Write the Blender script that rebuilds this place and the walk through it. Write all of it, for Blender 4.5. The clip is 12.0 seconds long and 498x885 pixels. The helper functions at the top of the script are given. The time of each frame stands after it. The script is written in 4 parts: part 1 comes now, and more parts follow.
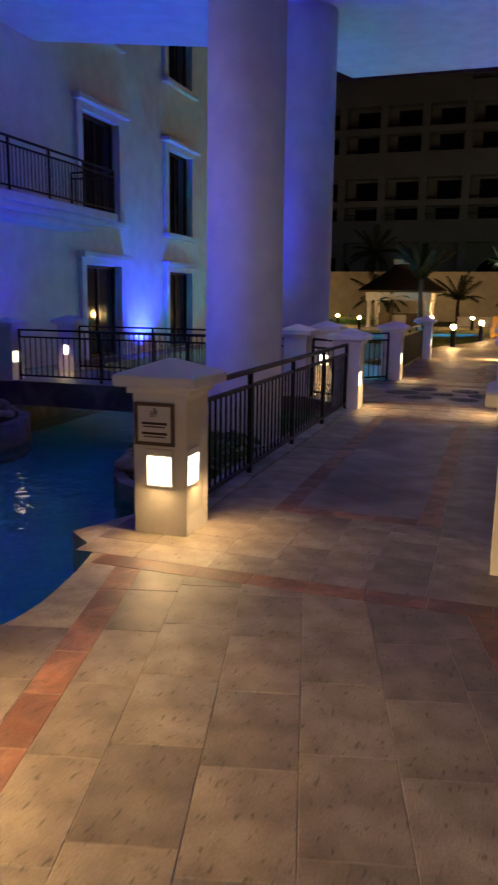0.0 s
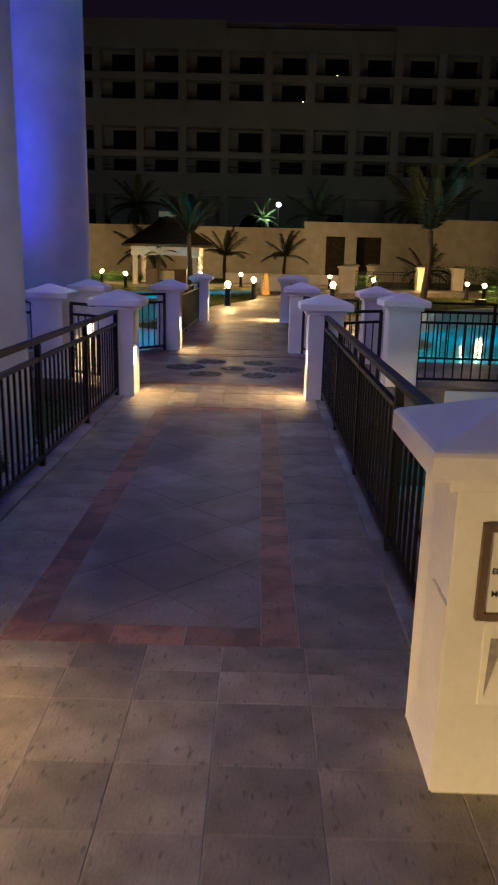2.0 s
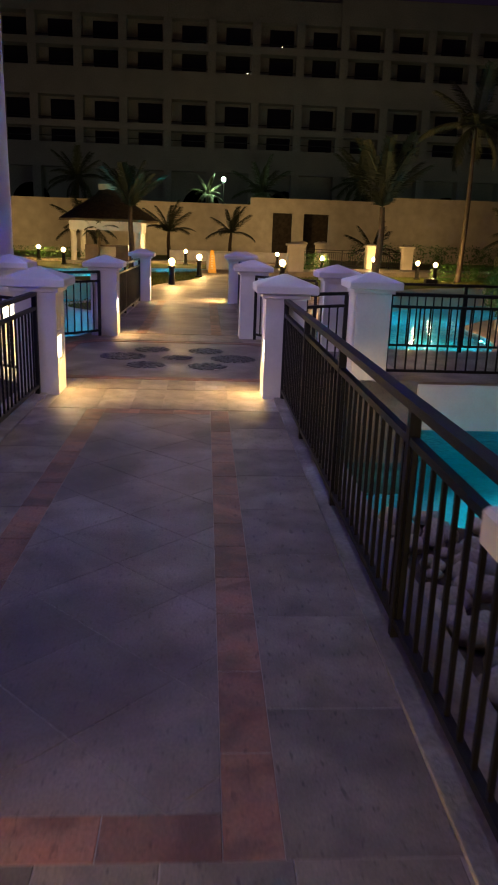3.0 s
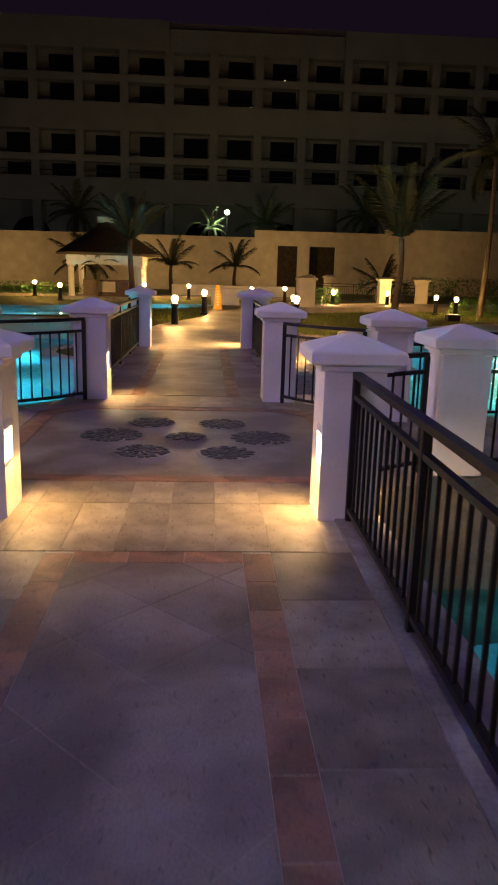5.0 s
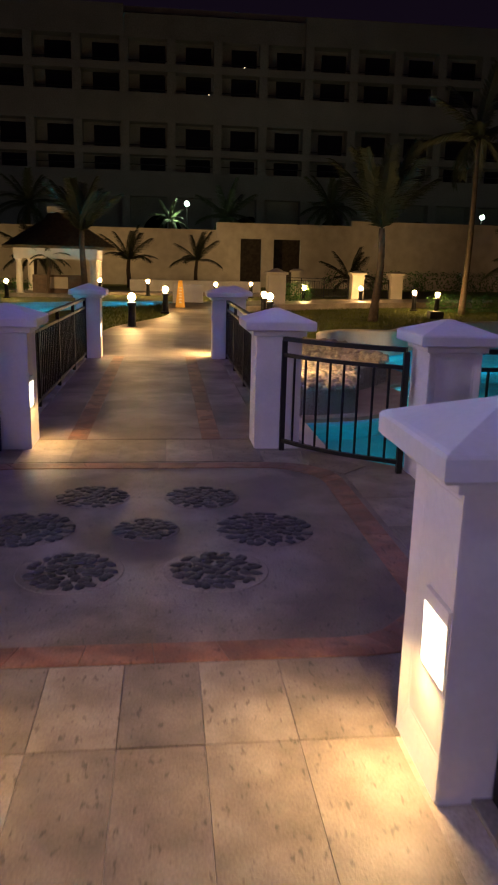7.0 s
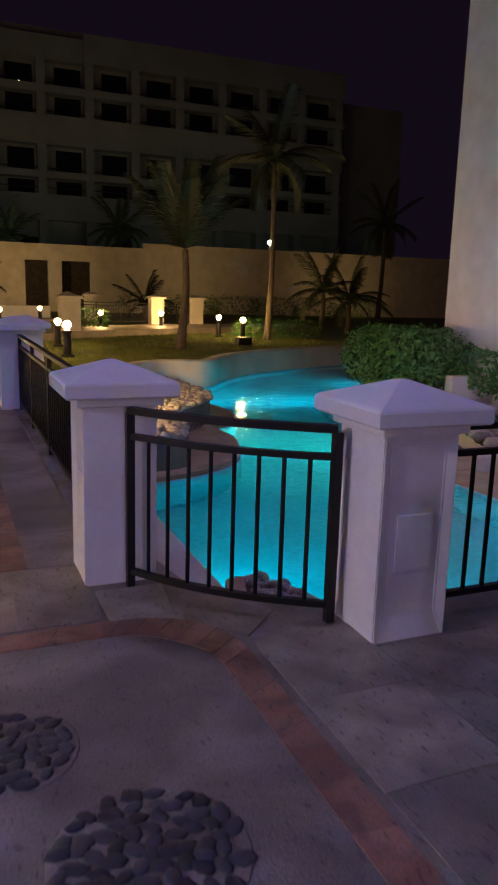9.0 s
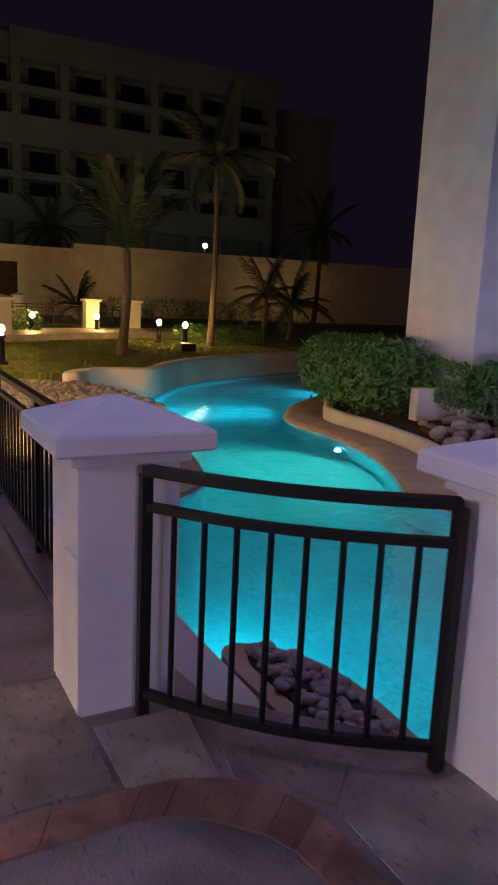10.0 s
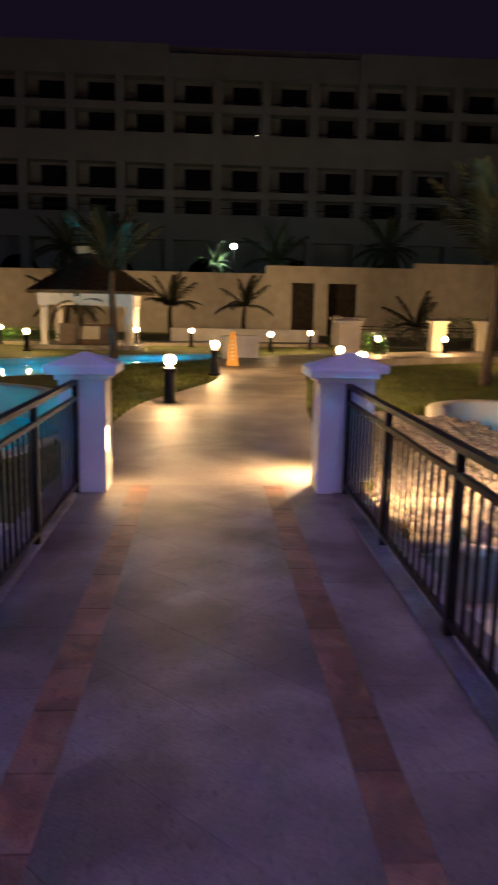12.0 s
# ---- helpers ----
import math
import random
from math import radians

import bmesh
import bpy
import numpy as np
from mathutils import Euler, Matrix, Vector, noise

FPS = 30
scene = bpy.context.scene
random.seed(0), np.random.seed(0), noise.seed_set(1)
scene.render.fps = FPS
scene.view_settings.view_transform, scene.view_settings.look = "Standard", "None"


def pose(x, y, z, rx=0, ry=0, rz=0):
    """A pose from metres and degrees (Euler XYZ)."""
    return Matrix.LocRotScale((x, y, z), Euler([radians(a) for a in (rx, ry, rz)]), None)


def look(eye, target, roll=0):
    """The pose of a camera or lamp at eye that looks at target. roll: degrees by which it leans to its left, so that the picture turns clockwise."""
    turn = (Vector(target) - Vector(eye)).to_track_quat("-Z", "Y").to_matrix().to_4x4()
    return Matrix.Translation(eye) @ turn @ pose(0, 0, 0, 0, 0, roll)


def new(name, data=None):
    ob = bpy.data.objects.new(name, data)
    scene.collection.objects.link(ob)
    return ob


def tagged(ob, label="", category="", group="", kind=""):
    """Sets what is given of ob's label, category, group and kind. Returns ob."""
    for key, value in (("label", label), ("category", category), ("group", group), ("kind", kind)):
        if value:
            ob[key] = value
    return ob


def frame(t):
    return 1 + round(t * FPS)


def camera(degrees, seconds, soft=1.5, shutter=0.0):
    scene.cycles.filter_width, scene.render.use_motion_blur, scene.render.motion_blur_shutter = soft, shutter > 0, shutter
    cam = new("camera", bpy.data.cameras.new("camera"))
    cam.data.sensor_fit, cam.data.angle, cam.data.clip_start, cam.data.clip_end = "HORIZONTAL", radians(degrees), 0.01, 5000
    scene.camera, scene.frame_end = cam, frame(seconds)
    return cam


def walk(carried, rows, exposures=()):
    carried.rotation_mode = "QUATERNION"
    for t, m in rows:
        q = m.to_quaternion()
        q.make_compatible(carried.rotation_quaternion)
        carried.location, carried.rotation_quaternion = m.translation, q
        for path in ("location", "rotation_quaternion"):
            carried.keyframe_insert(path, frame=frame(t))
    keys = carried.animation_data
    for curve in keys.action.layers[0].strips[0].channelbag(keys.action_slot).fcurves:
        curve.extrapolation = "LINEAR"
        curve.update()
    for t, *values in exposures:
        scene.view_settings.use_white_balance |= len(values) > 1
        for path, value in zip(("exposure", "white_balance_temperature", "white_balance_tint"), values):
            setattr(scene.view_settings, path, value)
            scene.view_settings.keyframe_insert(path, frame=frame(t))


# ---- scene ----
# ---- camera and walk ----
cam = camera(37.4, 12.0, 2.0, 0.3)
PATH = [
    (0, (0.901, -1.267, 1.548), (0.278, 0.595, 1.164), 0.8),
    (0.5, (0.766, -0.621, 1.528), (0.357, 1.29, 1.103), 1.4),
    (1, (0.617, -0.06, 1.514), (0.381, 1.876, 1.07), 2.0),
    (1.5, (0.517, 0.532, 1.53), (0.367, 2.478, 1.093), 1.7),
    (2, (0.411, 1.131, 1.52), (0.393, 3.071, 1.034), 1.4),
    (2.5, (0.408, 1.747, 1.498), (0.478, 3.677, 0.98), 1.4),
    (2.7, (0.401, 1.986, 1.476), (0.517, 3.908, 0.934), 1.9),
    (4.5, (0.278, 4.229, 1.496), (0.421, 6.168, 1.024), 2.0),
    (5, (0.24, 4.85, 1.513), (0.361, 6.794, 1.056), 1.6),
    (5.5, (0.222, 5.522, 1.492), (0.399, 7.467, 1.062), 1.5),
    (6, (0.212, 6.205, 1.483), (0.383, 8.146, 1.035), 1.3),
    (6.5, (0.199, 6.83, 1.479), (0.418, 8.757, 0.991), 1.1),
    (7, (0.19, 7.446, 1.493), (0.413, 9.378, 1.024), 1.4),
    (7.5, (0.2, 8.012, 1.509), (0.59, 9.925, 1.073), 2.1),
    (7.7, (0.239, 8.22, 1.508), (0.674, 10.121, 1.067), 2.1),
    (9.3, (0.306, 10.128, 1.507), (1.133, 11.908, 1.118), 2.2),
    (9.5, (0.263, 10.363, 1.537), (1.133, 12.119, 1.14), 2.8),
    (10, (0.279, 10.97, 1.517), (1.206, 12.701, 1.137), 2.6),
    (10.5, (0.262, 11.535, 1.523), (1.237, 13.237, 1.132), 2.7),
    (11, (0.259, 12.107, 1.549), (1.089, 13.885, 1.164), 2.1),
    (11.5, (0.137, 12.673, 1.547), (0.695, 14.559, 1.184), 2.0),
    (12, (-0.005, 13.269, 1.524), (0.11, 15.234, 1.169), 1.2),
]
walk(cam, [(t, look(eye, target, roll)) for t, eye, target, roll in PATH],
     [(0, -0.45, 6000, 11), (1.0, -0.25, 5500, 6), (2.5, 0.05, 5900, 4), (4.5, 0.2, 6900, 11), (5.5, 0.0, 6900, 11), (6.5, -0.25, 6500, 12),
      (7.5, -0.3, 5900, 10), (9.5, 0.05, 6300, 7), (10.5, -0.1, 6500, 8), (11.5, 0.12, 6400, 12), (12, 0.15, 5600, 16)])

# ---- world and exposure ----
scene.view_settings.exposure = 0.0
world = bpy.data.worlds.new("night_sky")
scene.world = world
world.use_nodes = True
world.node_tree.nodes["Background"].inputs[0].default_value = (0.46, 0.26, 0.60, 1)
world.node_tree.nodes["Background"].inputs[1].default_value = 0.013


def lamp(name, kind, place, power, colour, size=0.03, target=None, angle=120, blend=0.6):
    data = bpy.data.lights.new(name, kind)
    data.energy, data.color = power, colour
    data.shadow_soft_size = size
    ob = new(name, data)
    if kind == "SPOT":
        data.spot_size, data.spot_blend = radians(angle), blend
    ob.matrix_world = look(place, target) if target else Matrix.Translation(place)
    return ob


WARM = (1.0, 0.60, 0.22)
BLUE = (0.03, 0.04, 1.0)
LILAC = (1.0, 0.74, 0.95)
CYAN = (0.05, 0.82, 0.97)
VIOLET = (0.74, 0.55, 1.0)
PINK = (0.95, 0.76, 0.92)

# blue floodlights: first at the wall's glow, others unseen, added to wash columns and roof
lamp("blue_flood", "SPOT", (-8.25, 17.9, 0.1), 1200, BLUE, 0.05, (-8.75, 17.8, 2.0), 130, 0.9)
lamp("blue_flood", "SPOT", (-7.6, 10.9, 0.2), 230, BLUE, 0.05, (-8.6, 10.8, 5.0), 120, 0.9)
lamp("blue_flood", "SPOT", (-5.0, 11.7, 0.2), 850, BLUE, 0.05, (-3.6, 9.6, 6.0), 130, 0.9)
lamp("blue_flood", "SPOT", (-5.6, 5.5, -0.6), 800, BLUE, 0.05, (-3.4, 7.4, 7.0), 130, 0.9)
lamp("blue_flood", "SPOT", (4.2, 16.2, -0.6), 1000, BLUE, 0.05, (3.2, 16.6, 7.0), 90, 0.9)
# soft violet and pink fill added out of sight behind and beside the walk
lamp("soft_fill", "SPOT", (-1.0, -8.3, 5.6), 1750, VIOLET, 0.9, (0.2, 19.0, 0.6), 26, 1.0)
lamp("soft_fill", "SPOT", (-8.3, 4.6, 4.0), 380, PINK, 0.9, (1.6, 14.0, 0.9), 84, 1.0)
# unseen fill hung behind a column, added to brighten the plaza pillars
lamp("plaza_fill", "SPOT", (-4.6, 11.3, 3.0), 480, PINK, 0.25, (3.0, 11.0, 0.7), 62, 1.0)
# unseen overhead fill under the portico roof, added to brighten bridges and pool bank
lamp("overhead_fill", "SPOT", (0.5, 6.2, 6.75), 200, (0.86, 0.78, 0.95), 0.3, (0.5, 6.0, 0.0), 110, 0.8)
lamp("overhead_fill", "SPOT", (1.6, 16.6, 6.75), 270, (0.92, 0.60, 0.95), 0.3, (1.9, 17.0, 0.0), 150, 0.8)
lamp("overhead_fill", "SPOT", (7.8, 16.9, 6.75), 400, (0.80, 0.66, 1.0), 0.3, (8.2, 18.5, 0.0), 110, 0.8)
# unseen uplights added to tint the hotel wing and the portico roof
lamp("uplight_fill", "SPOT", (7.6, 16.4, -0.4), 360, (0.62, 0.52, 1.0), 0.1, (10.8, 21.6, 2.6), 80, 0.9)
lamp("uplight_fill", "SPOT", (7.2, 1.0, -0.3), 60, LILAC, 0.1, (2.0, 3.5, 7.0), 120, 0.8)
# lamps under water: the first at its lens, the rest unseen, added for glow
for x, y, tx, ty, p in ((7.7, 21.5, 3.0, 20.2, 420), (2.4, 15.9, 7.0, 16.6, 120), (4.6, 12.9, 4.8, 19.0, 150), (9.1, 26.0, 6.5, 28.0, 170), (4.4, 10.0, 3.0, 7.0, 120), (5.6, 8.2, 2.5, 9.0, 80), (6.2, 26.2, 11.0, 28.6, 190), (12.5, 29.0, 8.0, 29.4, 160)):
    lamp("pool_light", "SPOT", (x, y, -1.3), p, (0.20, 1.0, 0.78) if p == 420 else CYAN, 0.05, (tx, ty, -1.55), 170, 1.0)
# downward spots in mid-water; the last three only lift dark water near the start
for x, y, z, p in ((-2.3, 17.6, -1.05, 180), (-1.9, 15.6, -1.05, 110), (-4.9, 17.4, -1.05, 100), (-4.6, 20.8, -1.05, 220), (-6.0, 26.0, -1.05, 500), (-7.0, 34.5, -0.75, 1000), (-4.0, 37.4, -0.75, 1000), (-1.05, 40.4, -0.75, 800), (-3.6, 2.4, -1.5, 14), (-6.6, 5.5, -1.5, 16), (-5.0, 13.8, -1.5, 20)):
    lamp("pool_light", "SPOT", (x, y, z), p * 3.0, CYAN, 0.08, (x + 0.01, y, z - 1), 168, 1.0)
# unseen warm spot added off the pillar to brighten the rock bed
lamp("pillar_and_fill", "SPOT", (1.57, 20.0, 0.5), 800, WARM, 0.04, (3.3, 22.6, -0.45), 125, 0.9)
# unseen warm spots added behind the start of the walk to light the paved forecourt
lamp("forecourt_fill", "SPOT", (2.1, -1.85, 0.52), 75, (1.0, 0.70, 0.38), 0.06, (1.05, 3.0, 0.6), 60, 0.5)
lamp("forecourt_fill", "SPOT", (-1.75, 0.05, 0.46), 820, WARM, 0.05, (-0.9, 0.3, 0.0), 120, 1.0)
# unseen warm fill added on the cream wall, the gazebo lamp and mast lamps
for x, p in ((-16, 420), (-4, 420), (6, 420), (18, 200), (32, 200)):
    lamp("garden_wall_fill", "SPOT", (x, 62.5, 2.2), p * 0.75, WARM, 0.1, (x + 1, 68.3, 2.2), 130, 0.8)
lamp("gazebo_lamp", "POINT", (-5.1, 46.4, 1.6), 22, WARM, 0.08)
lamp("mast_and_fill", "POINT", (1.95, 72.3, 6.1), 125, (0.85, 1.0, 0.62), 0.12)
# extra spot at the mast head, added to brighten the palm
lamp("mast_and_fill", "SPOT", (1.7, 72.45, 6.15), 1500, (0.72, 1.0, 0.45), 0.05, (0.4, 72.7, 5.2), 75, 0.6)
lamp("mast_and_fill", "POINT", (27.3, 70.7, 5.6), 125, (0.85, 1.0, 0.62), 0.12)
# no mast stands here: unseen lamp added to light the far building
lamp("mast_and_fill", "POINT", (-22, 74.0, 6.2), 125, (0.9, 0.88, 0.95), 0.12)


# ---- materials ----
def material(name, base, rough=0.6, dark=None, scale=6.0, fine=60.0, bump=0.15, metal=0.0, hue=0.0, grain=0.5, stain=0.0, whole=False, pits=0.0):
    """A two-scale mottled surface: base and dark colours mixed by large noise, fine grain in colour and relief."""
    m = bpy.data.materials.new(name)
    m.use_nodes = True
    nt = m.node_tree
    n, l = nt.nodes, nt.links
    b = n["Principled BSDF"]
    tc = n.new("ShaderNodeTexCoord")
    n1 = n.new("ShaderNodeTexNoise")
    n1.inputs["Scale"].default_value, n1.inputs["Detail"].default_value = scale, 6
    n2 = n.new("ShaderNodeTexNoise")
    n2.inputs["Scale"].default_value, n2.inputs["Detail"].default_value = fine, 4
    place = n.new("ShaderNodeNewGeometry").outputs["Position"] if whole else tc.outputs["Object"]
    l.new(place, n1.inputs["Vector"]), l.new(place, n2.inputs["Vector"])
    ramp = n.new("ShaderNodeValToRGB")
    dark = dark or tuple(c * 0.72 for c in base)
    ramp.color_ramp.elements[0].position, ramp.color_ramp.elements[1].position = 0.34, 0.66
    ramp.color_ramp.elements[0].color, ramp.color_ramp.elements[1].color = (*dark, 1), (*base, 1)
    l.new(n1.outputs["Fac"], ramp.inputs["Fac"])
    mix = n.new("ShaderNodeMix")
    mix.data_type, mix.blend_type = "RGBA", "MULTIPLY"
    mix.inputs["Factor"].default_value = grain
    r2 = n.new("ShaderNodeValToRGB")
    r2.color_ramp.elements[0].position, r2.color_ramp.elements[1].position = 0.3, 0.65
    r2.color_ramp.elements[0].color = (0.45, 0.45, 0.45, 1)
    l.new(n2.outputs["Fac"], r2.inputs["Fac"])
    l.new(ramp.outputs["Color"], mix.inputs["A"]), l.new(r2.outputs["Color"], mix.inputs["B"])
    out = mix.outputs["Result"]
    if stain:
        n3 = n.new("ShaderNodeTexNoise")
        n3.inputs["Scale"].default_value, n3.inputs["Detail"].default_value, n3.inputs["Distortion"].default_value = scale * 0.45, 5, 0.6
        co = n.new("ShaderNodeNewGeometry")
        l.new(co.outputs["Position"], n3.inputs["Vector"])
        r3 = n.new("ShaderNodeValToRGB")
        r3.color_ramp.elements[0].position, r3.color_ramp.elements[1].position = 0.42, 0.58
        r3.color_ramp.elements[0].color, r3.color_ramp.elements[1].color = (1 - stain, 1 - stain * 1.05, 1 - stain * 1.1, 1), (1, 1, 1, 1)
        m3 = n.new("ShaderNodeMix")
        m3.data_type, m3.blend_type = "RGBA", "MULTIPLY"
        m3.inputs["Factor"].default_value = 1.0
        l.new(n3.outputs["Fac"], r3.inputs["Fac"]), l.new(out, m3.inputs["A"]), l.new(r3.outputs["Color"], m3.inputs["B"])
        out = m3.outputs["Result"]
    if pits:
        co4, mp, n4, r4, m4 = n.new("ShaderNodeNewGeometry"), n.new("ShaderNodeMapping"), n.new("ShaderNodeTexNoise"), n.new("ShaderNodeValToRGB"), n.new("ShaderNodeMix")
        mp.inputs["Scale"].default_value = (46, 17, 40)
        n4.inputs["Scale"].default_value, n4.inputs["Detail"].default_value = 1.0, 3
        r4.color_ramp.elements[0].position, r4.color_ramp.elements[1].position = 0.60, 0.70
        r4.color_ramp.elements[0].color, r4.color_ramp.elements[1].color = (1, 1, 1, 1), (1 - pits, 1 - pits, 1 - pits, 1)
        m4.data_type, m4.blend_type = "RGBA", "MULTIPLY"
        m4.inputs["Factor"].default_value = 1.0
        l.new(co4.outputs["Position"], mp.inputs["Vector"]), l.new(mp.outputs["Vector"], n4.inputs["Vector"]), l.new(n4.outputs["Fac"], r4.inputs["Fac"])
        l.new(out, m4.inputs["A"]), l.new(r4.outputs["Color"], m4.inputs["B"])
        out = m4.outputs["Result"]
    if hue:
        info = n.new("ShaderNodeObjectInfo")
        hsv = n.new("ShaderNodeHueSaturation")
        mr = n.new("ShaderNodeMapRange")
        mr.inputs["To Min"].default_value, mr.inputs["To Max"].default_value = 1 - hue, 1 + hue
        l.new(info.outputs["Random"], mr.inputs["Value"]), l.new(mr.outputs["Result"], hsv.inputs["Value"])
        l.new(out, hsv.inputs["Color"])
        out = hsv.outputs["Color"]
    l.new(out, b.inputs["Base Color"])
    b.inputs["Roughness"].default_value, b.inputs["Metallic"].default_value = rough, metal
    bp = n.new("ShaderNodeBump")
    bp.inputs["Strength"].default_value, bp.inputs["Distance"].default_value = bump, 0.02
    l.new(n2.outputs["Fac"], bp.inputs["Height"]), l.new(bp.outputs["Normal"], b.inputs["Normal"])
    return m


def glow(name, colour, strength):
    m = bpy.data.materials.new(name)
    m.use_nodes = True
    b = m.node_tree.nodes["Principled BSDF"]
    b.inputs["Base Color"].default_value = (0.8, 0.8, 0.8, 1)
    b.inputs["Emission Color"].default_value, b.inputs["Emission Strength"].default_value = (*colour, 1), strength
    return m


PLASTER = material("white_plaster", (0.80, 0.78, 0.74), 0.7, (0.70, 0.68, 0.64), 2.5, 45, 0.05, grain=0.1)
CREAM = material("cream_plaster", (0.72, 0.66, 0.55), 0.75, (0.58, 0.52, 0.42), 1.2, 40, 0.08, grain=0.2)
FACADE = material("dim_facade", (0.33, 0.315, 0.325), 0.85, (0.26, 0.25, 0.258), 0.3, 8, 0.1)
IRON = material("black_iron", (0.009, 0.009, 0.010), 0.5, (0.006, 0.006, 0.007), 8, 120, 0.1, 0.3)
STONE = material("stone_tile", (0.35, 0.30, 0.235), 0.5, (0.20, 0.168, 0.13), 5, 110, 0.16, hue=0.28, stain=0.2, pits=0.5)
RED = material("red_stone", (0.36, 0.165, 0.095), 0.5, (0.27, 0.16, 0.11), 9, 80, 0.2, hue=0.3, stain=0.42, pits=0.4)
CONCRETE = material("stamped_concrete", (0.31, 0.268, 0.22), 0.45, (0.19, 0.163, 0.135), 3.2, 90, 0.2, grain=0.6, stain=0.45, pits=0.45)
CURB = material("curb_concrete", (0.43, 0.41, 0.39), 0.75, (0.25, 0.235, 0.22), 3, 50, 0.3, stain=0.4)
FIELD = material("field_concrete", (0.33, 0.28, 0.245), 0.5, (0.20, 0.165, 0.145), 2.6, 90, 0.18, pits=0.3, hue=0.13, stain=0.4, whole=True)
GROUT = material("grout", (0.50, 0.45, 0.38), 0.9, (0.36, 0.32, 0.27), 9, 80, 0.2)
WET = material("wet_path", (0.44, 0.37, 0.30), 0.55, (0.30, 0.25, 0.21), 1.4, 30, 0.3, stain=0.35)
POOL = material("pool_plaster", (0.36, 0.70, 0.78), 0.6, (0.26, 0.58, 0.68), 1.0, 20, 0.1)
COPING = material("sand_coping", (0.56, 0.42, 0.28), 0.8, (0.44, 0.32, 0.20), 3, 60, 0.3)
PEBBLE = material("dark_pebble", (0.040, 0.040, 0.046), 0.4, (0.018, 0.018, 0.021), 7, 40, 0.2, hue=0.6)
ROCK = material("river_rock", (0.52, 0.44, 0.35), 0.7, (0.36, 0.30, 0.24), 6, 40, 0.35, hue=0.35)
GRASS = material("grass", (0.17, 0.19, 0.03), 0.9, (0.10, 0.12, 0.02), 1.5, 90, 0.8)
LEAF = material("hedge_leaf", (0.10, 0.25, 0.05), 0.4, (0.05, 0.14, 0.025), 12, 60, 0.1)
FROND = material("palm_frond", (0.042, 0.055, 0.025), 0.75, (0.03, 0.04, 0.018), 3, 40, 0.1)
BARK = material("palm_bark", (0.16, 0.12, 0.08), 0.9, (0.09, 0.07, 0.05), 9, 50, 0.6)
THATCH = material("thatch", (0.13, 0.10, 0.06), 0.95, (0.07, 0.055, 0.035), 6, 60, 0.8)
# planting soil; also colours the dark sheet behind the garden wall openings
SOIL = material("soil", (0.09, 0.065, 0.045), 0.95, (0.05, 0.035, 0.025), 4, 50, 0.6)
WOOD = material("brown_wood", (0.16, 0.10, 0.06), 0.5, (0.10, 0.06, 0.035), 5, 60, 0.2)
YELLOW = material("yellow_plastic", (0.80, 0.42, 0.005), 0.5, (0.72, 0.37, 0.005), 3, 60, 0.03)
CARD = material("sign_card", (0.74, 0.72, 0.66), 0.5, (0.70, 0.68, 0.62), 5, 80, 0.03, grain=0.06)
STAIN = material("glue_stain", (0.62, 0.50, 0.22), 0.7, (0.72, 0.66, 0.50), 10, 60, 0.05, grain=0.15)
INK = material("sign_ink", (0.04, 0.035, 0.03), 0.6, (0.03, 0.028, 0.025), 5, 80, 0.02)
LAMP_PANE = glow("lamp_pane", (1.0, 0.80, 0.50), 6.0)
GLOBE = glow("globe_glow", (1.0, 0.58, 0.20), 560.0)
GREEN_GLOW = glow("mast_glow", (0.75, 1.0, 0.70), 130.0)
POOL_GLOW = glow("pool_lens", (0.75, 1.0, 1.0), 18.0)


def dark_glass():
    m = bpy.data.materials.new("dark_glass")
    m.use_nodes = True
    b = m.node_tree.nodes["Principled BSDF"]
    b.inputs["Base Color"].default_value = (0.012, 0.012, 0.016, 1)
    b.inputs["Roughness"].default_value = 0.08
    return m


def water():
    m = bpy.data.materials.new("water")
    m.use_nodes = True
    nt = m.node_tree
    n, l = nt.nodes, nt.links
    n.remove(n["Principled BSDF"])
    tr, gl, fr, mx = n.new("ShaderNodeBsdfRefraction"), n.new("ShaderNodeBsdfGlossy"), n.new("ShaderNodeFresnel"), n.new("ShaderNodeMixShader")
    tr.inputs["Color"].default_value = (0.55, 0.93, 0.97, 1)
    tr.inputs["IOR"].default_value, tr.inputs["Roughness"].default_value = 1.33, 0.02
    gl.inputs["Roughness"].default_value = 0.03
    fr.inputs["IOR"].default_value = 1.33
    tc, w, bp = n.new("ShaderNodeTexCoord"), n.new("ShaderNodeTexNoise"), n.new("ShaderNodeBump")
    w.inputs["Scale"].default_value, w.inputs["Detail"].default_value = 2.6, 3
    bp.inputs["Strength"].default_value, bp.inputs["Distance"].default_value = 0.5, 0.05
    l.new(tc.outputs["Object"], w.inputs["Vector"]), l.new(w.outputs["Fac"], bp.inputs["Height"])
    l.new(bp.outputs["Normal"], fr.inputs["Normal"]), l.new(bp.outputs["Normal"], tr.inputs["Normal"]), l.new(bp.outputs["Normal"], gl.inputs["Normal"])
    l.new(fr.outputs["Fac"], mx.inputs["Fac"]), l.new(tr.outputs[0], mx.inputs[1]), l.new(gl.outputs[0], mx.inputs[2])
    l.new(mx.outputs[0], n["Material Output"].inputs["Surface"])
    return m


GLASS, WATER = dark_glass(), water()


# ---- shapes ----
def mesh_of(name, bm, mat):
    me = bpy.data.meshes.new(name)
    bm.to_mesh(me)
    bm.free()
    me.materials.append(mat)
    return me


